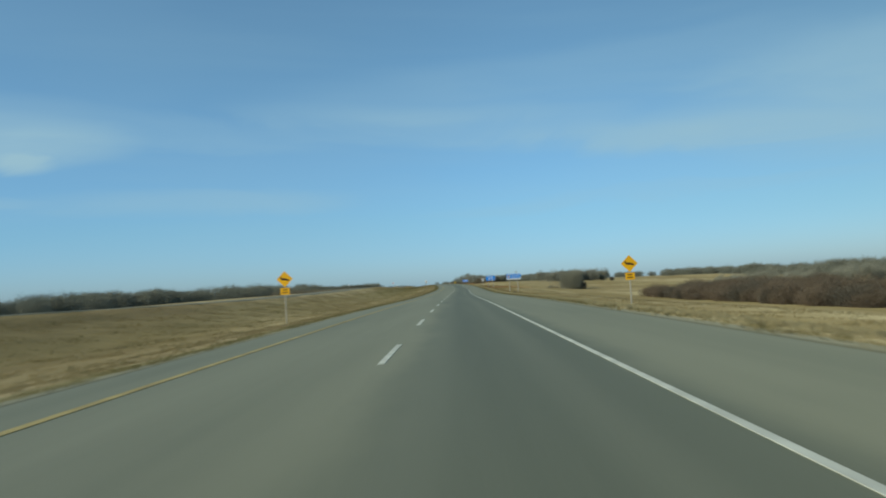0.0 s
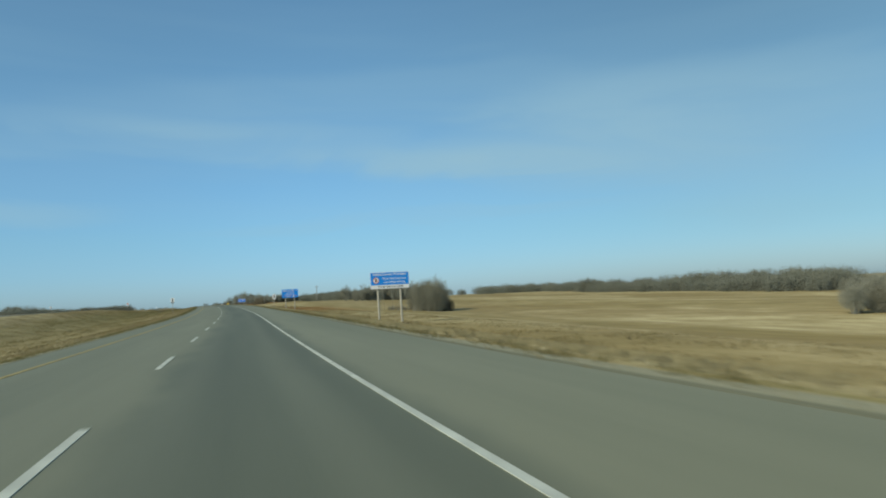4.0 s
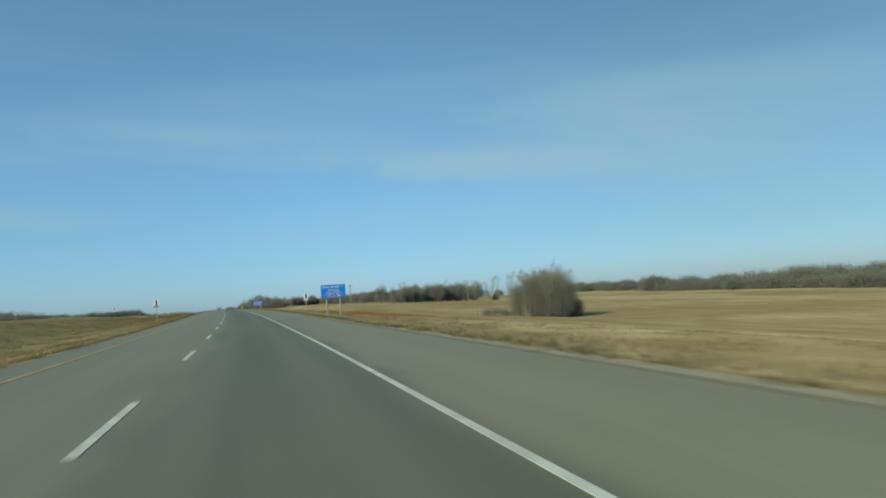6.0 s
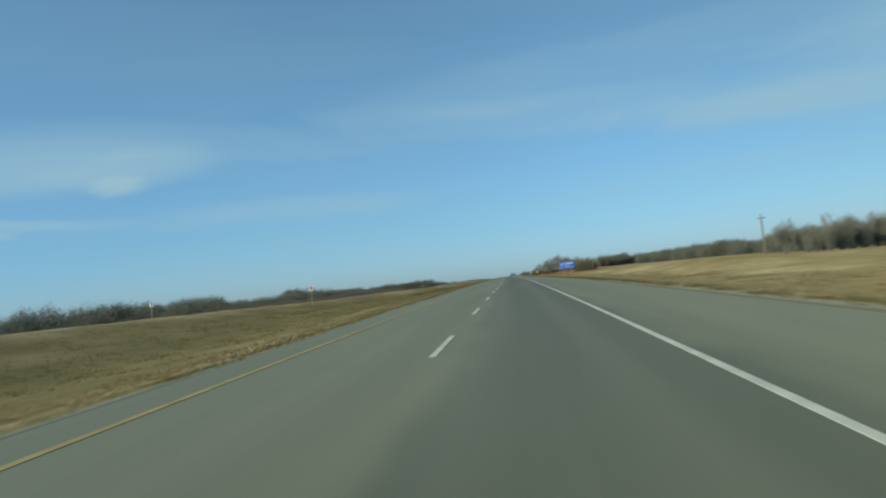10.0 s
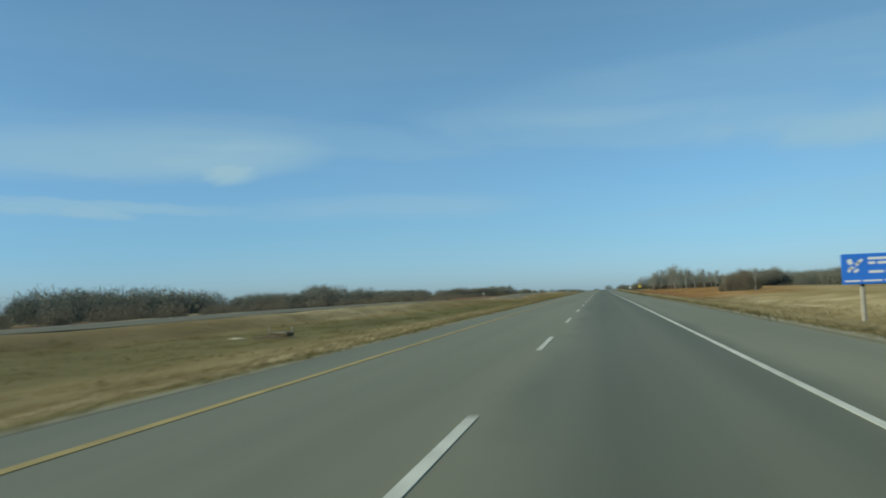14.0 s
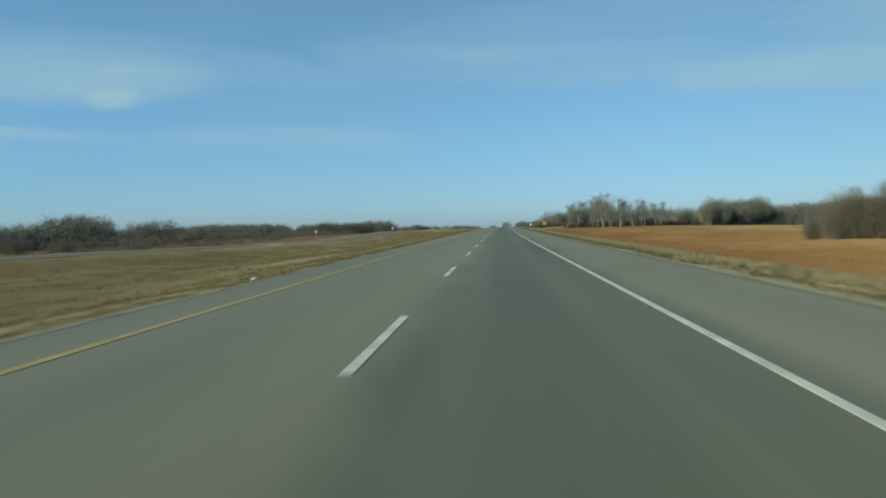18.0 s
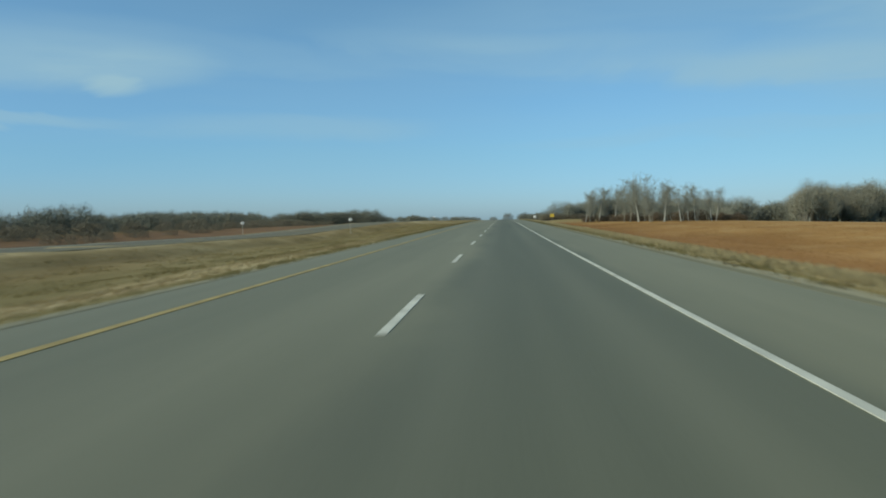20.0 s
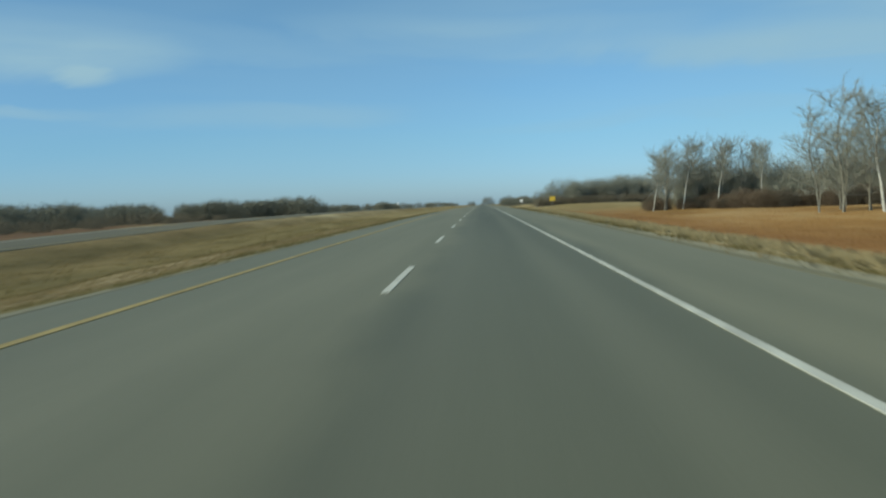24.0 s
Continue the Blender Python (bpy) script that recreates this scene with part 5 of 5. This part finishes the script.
FINE = [clump(60 + i, 1500, 2900, 0.022) for i in range(4)]
COARSE = [clump(70 + i, 1000, 1700, 0.030) for i in range(4)]
DISTANT = [clump(80 + i, 1500, 1500, 0.034, 1.5) for i in range(4)]
LOW = [clump(85 + i, 700, 1100, 0.032) for i in range(4)]
woods("woods_left", "dark leafless treeline beyond the far carriageway", [
    (-112, 150, -130, 262, 26, 3.8, 7.0, 8), (-150, 285, -140, 420, 44, 5.2, 8.0, 9), (-125, 440, -132, 600, 22, 4.0, 11.6, 8), (-168, 560, -176, 690, 26, 5.0, 12.4, 9),
    (-132, 668, -138, 800, 18, 3.6, 10.6, 8), (-140, 800, -146, 960, 24, 4.0, 8.6, 11), (-146, 1045, -90, 1055, 26, 8.0, 11.0, 7), (-160, 880, -165, 1050, 36, 6.2, 9.8, 12),
    (-230, 700, -260, 1200, 40, 6.5, 10.5, 20), (-300, 1500, -120, 1900, 40, 8, 14, 30), (-260, 200, -320, 700, 50, 4.2, 8.2, 20), (-400, 1200, -60, 2300, 60, 8, 13, 40)], M_TWIG_FAR, 3)
woods("woods_right", "leafless grey-brown treeline across the right-hand fields", [
    (85, 470, 92, 640, 44, 4.0, 8.0, 7), (92, 640, 90, 820, 44, 5.0, 8.6, 8), (80, 690, 82, 900, 34, 4.0, 6.8, 8), (30, 990, 60, 1100, 28, 4.0, 8.0, 12),
    (34, 818, 80, 780, 30, 3.0, 5.0, 5), (236, 330, 225, 640, 120, 1.5, 6.5, 12), (265, 60, 240, 330, 130, -1.2, 0.8, 12), (225, 330, 215, 480, 50, 0.6, 3.0, 10), (16, 1150, 60, 1500, 26, 4, 9, 14), (110, 640, 170, 900, 40, 3.0, 6.0, 16), (200, 560, 200, 1000, 40, 2, 6, 20), (330, -100, 300, 200, 50, 0, 4, 20)], M_TWIG_FAR, 4)


woods("brush_left", "low brown brush beyond the far carriageway", [
    (-78, 385, -82, 620, 34, -0.8, 1.0, 6), (-97, 430, -102, 640, 52, 0.4, 3.2, 8), (-80, 640, -86, 940, 38, -1.0, 1.0, 7), (-102, 660, -112, 980, 54, 0.4, 3.2, 9)], M_TWIG_BRUSH, 9, True)


def blades(name, label, count, place, size, mat, seed, per=3):
    """Grass blades as leaning triangles, in tufts."""
    r = np.random.RandomState(seed)
    pts = place(r, count)
    z = ground_many(pts[:, 0], pts[:, 1])
    base = np.repeat(np.column_stack([pts, z - 0.03]), per, 0)
    n = len(base)
    base[:, :2] += r.normal(0, 0.16, (n, 2))
    a = r.rand(n) * 6.283
    hgt = r.uniform(*size, n)
    wdt = hgt * 0.10 + 0.008
    u = np.stack([np.cos(a), np.sin(a), 0 * a], -1)
    lean = np.stack([r.normal(0, 0.6, n), r.normal(0, 0.6, n), np.ones(n)], -1) * hgt[:, None]
    vs = np.stack([base - u * wdt[:, None], base + u * wdt[:, None], base + lean], 1).reshape(-1, 3)
    me = tri_mesh(name, vs, np.arange(n * 3).reshape(-1, 3), mat)
    masks = np.repeat(masks_many(base[:, 0], base[:, 1]), 3, 0)
    for key, part in (("zone", masks[:, :4]), ("sward", masks[:, 4:])):
        me.color_attributes.new(key, "FLOAT_COLOR", "POINT").data.foreach_set("color", np.ascontiguousarray(part).ravel())
    return tagged(new(name, me), label, "grass", kind="stuff")


def verge(side, far, power, start=0.0):
    def place(r, n):
        y = r.uniform(2, 830, n)
        d = 0.25 + (far - 0.25) * r.rand(n) ** power
        lump = np.array([noise.noise((a * 0.5, b * 0.25, 9.0 + side)) for a, b in zip(d, y)])
        keep = (lump + r.normal(0, 0.15, n) > 0.0) & ~((side > 0) & (y > 545) & (d > 5.0)) & (d > start)
        d, y = d[keep], y[keep]
        o = right_edge(y) + d if side > 0 else LEFT_EDGE - 0.15 - d
        return np.column_stack([o + road_x(y), y])
    return place


def fringe(side, near, far, end=830, bare=-0.05):
    def place(r, n):
        y = r.uniform(2, end, n)
        d = near + (far - near) * r.beta(2, 2.5, n)
        # tufts gather in uneven clumps
        lump = np.array([noise.noise((a * 1.1, b * 0.55, 5.0 * side)) for a, b in zip(d, y)])
        keep = lump + r.normal(0, 0.12, n) > bare
        d, y = d[keep], y[keep]
        o = right_edge(y) + d if side > 0 else LEFT_EDGE - 0.15 - d
        return np.column_stack([o + road_x(y), y])
    return place


blades("verge_grass", "low olive weeds along the paved shoulder's gravel edge", 30000, fringe(1, 0.55, 1.45), (0.04, 0.14), M_GREENISH, 1)
blades("lip_grass", "pale straw grass fringe along the shoulder", 80000, fringe(1, 1.15, 3.0, bare=-0.45), (0.05, 0.18), M_LIP, 6)
blades("ditch_grass", "long dry straw grass on the roadside slope", 120000, verge(1, 18, 0.9), (0.04, 0.18), M_STRAW, 2)
blades("median_grass", "low olive weeds along the median shoulder", 50000, fringe(-1, 0.0, 1.8), (0.03, 0.11), M_GREENISH, 3)
blades("median_lip", "dry straw grass fringe beside the median shoulder", 70000, fringe(-1, 0.6, 6.5), (0.03, 0.14), M_STRAW, 7)
blades("median_straw", "dry straw grass in the median", 130000, verge(-1, 26, 0.9), (0.04, 0.17), M_STRAW, 4)


blades("median_tussocks", "scattered olive and brown grass tussocks in the median hollow", 26000, verge(-1, 24, 0.8, 2.5), (0.06, 0.20), M_GREENISH, 8, 5)
blades("slope_tussocks", "scattered olive and brown grass tussocks on the roadside slope", 6000, verge(1, 16, 0.8, 4.0), (0.04, 0.12), M_GREENISH, 9, 5)


def sedge_place(r, n):
    y = r.uniform(535, 815, n)
    return np.column_stack([r.uniform(9.5, 40, n) + road_x(y), y])


blades("sedge", "dense rust-coloured sedge in the roadside hollow", 60000, sedge_place, (0.03, 0.10), M_RUST, 5)


def lip_place(r, n):
    """Ragged tussocks along the crest of the roadside lip, in loose groups."""
    mid = r.uniform(470, 830, n // 12)
    y = np.repeat(mid, 12) + r.normal(0, 0.5, 12 * len(mid))
    o = right_edge(y) + np.repeat(r.uniform(1.5, 3.0, len(mid)), 12) + r.normal(0, 0.18, len(y))
    return np.column_stack([o + road_x(y), y])


blades("lip_tussocks", "ragged pale straw tussocks on the lip above rusty sedge", 24000, lip_place, (0.07, 0.24), M_LIP, 12)


# ---- small things ----
def tread_mesh(length, width):
    """A torn strip of tyre tread: a curled band with cross lugs."""
    bm = bmesh.new()
    n, rows = 18, []
    for i in range(n + 1):
        f = i / n
        x, z = (f - 0.5) * length, 0.03 + 0.10 * max(0.0, math.sin(f * 9.0)) * (1 - 0.5 * f)
        w = width * (0.8 + 0.25 * math.sin(f * 13) + (0.15 if i % 2 else -0.1))
        bend = 0.16 * math.sin(f * 4.2)
        rows.append([bm.verts.new((x, bend + q * w, z + h)) for q, h in ((-0.5, 0.02), (-0.5, 0.05), (0.5, 0.06), (0.5, 0.03))])
    for a, b in zip(rows, rows[1:]):
        for k in range(4):
            bm.faces.new((a[k], a[(k + 1) % 4], b[(k + 1) % 4], b[k]))
    bm.faces.new(rows[0][::-1])
    bm.faces.new(rows[-1])
    return bm_mesh("tyre_tread", bm, M_RUBBER)


def rest(ob, x, y, turn, up=0.0):
    ob.location, ob.rotation_euler = (x, y, ground_at(x, y) + up), (0, 0, radians(turn))
    return ob


tagged(rest(new("tyre_tread", tread_mesh(2.3, 0.26)), 6.05, 525.8, 97), "torn black strip of tyre tread on straw verge", "debris")


def crumple(seed, size):
    """A crumpled paper bag: a dented ball pressed flat at its foot."""
    bm = bmesh.new()
    bmesh.ops.create_icosphere(bm, subdivisions=2, radius=size)
    for v in bm.verts:
        k = 1 + 0.7 * noise.noise((v.co.x * 9 + seed, v.co.y * 9, v.co.z * 9))
        v.co = Vector((v.co.x * k * 1.3, v.co.y * k, max(-0.45 * size, v.co.z * k * 0.8)))
    return bm_mesh("paper_litter", bm, M_PAPER)


tagged(rest(new("paper_litter", crumple(1, 0.11)), 0.49, 75.6, 20, 0.04), "crumpled white paper bag on the grass verge", "litter", "roadside litter")
tagged(rest(new("paper_litter", crumple(4, 0.09)), -7.37, 542.5, 70, 0.03), "crumpled white paper bag beside the median shoulder", "litter", "roadside litter")

g = rest(new("culvert"), 10.0, 169.4, 0)
g.empty_display_size = 0.3
tagged(g, "low corrugated culvert mouth half buried in straw grass", "culvert")
bm = bmesh.new()
for k in range(13):
    a = math.pi * k / 12
    for r, y in ((0.46, -0.25), (0.46, 0.9), (0.40, 0.9), (0.40, -0.25)):
        bm.verts.new((r * math.cos(a), y, 0.42 * r * math.sin(a) - 0.03))
bm.verts.ensure_lookup_table()
for k in range(12):
    for q in range(4):
        bm.faces.new((bm.verts[k * 4 + q], bm.verts[k * 4 + (q + 1) % 4], bm.verts[k * 4 + 4 + (q + 1) % 4], bm.verts[k * 4 + 4 + q]))
child("pipe", bm_mesh("pipe", bm, M_EARTH), g)
# a black block in the mouth puts the pipe's inner shade into colour
child("pipe_shade", box_mesh("pipe_shade", 0.80, 0.5, 0.13, M_RUBBER, 0.03, True), g, "black block standing for the shade inside the pipe", loc=(0, 0.15, -0.02))


def tar_patch(x, y, w, h, seed):
    """A thin, irregular smear of dark tar or rubber on the asphalt."""
    bm = bmesh.new()
    top = []
    for k in range(16):
        a = 2 * math.pi * k / 16
        q = 1 + 0.35 * math.sin(3 * a + seed) + 0.2 * math.sin(5 * a + 2.0 * seed)
        top.append(bm.verts.new((0.5 * w * q * math.cos(a), 0.5 * h * q * math.sin(a), 0.0)))
    bm.faces.new(top)
    me = bm_mesh("tar_patch", bm, M_TAR)
    child("tar_patch", me, road, "small dark tar smear", (x, y, float(road_z(y)) - CROSS * (x - float(road_x(y))) + 0.004))


for k, (x, y, w, h) in enumerate(((2.32, 156.0, 0.2, 0.3), (-3.28, 650.1, 0.22, 0.2), (-2.80, 646.6, 0.16, 0.12), (-1.61, 646.6, 0.08, 0.08), (-2.77, 471.5, 0.22, 0.2), (-3.81, 64.0, 0.24, 0.16), (2.78, 236.8, 0.2, 0.25), (-2.2, 646.0, 0.06, 0.07))):
    tar_patch(x, y, w, h, k + 1.0)

for k in range(5):
    x, y = 11.6 + 0.3 * math.cos(k * 2.4), 260.0 + 0.35 * math.sin(k * 2.4)
    plant("weed_tuft", WILLOW[1], x, y, ground_at(x, y) - float(road_z(y)) + 0.28, "dead dark brown weed tuft on the grass slope", "weed", "weed tufts", 3.0, k * 1.3, 1.4)
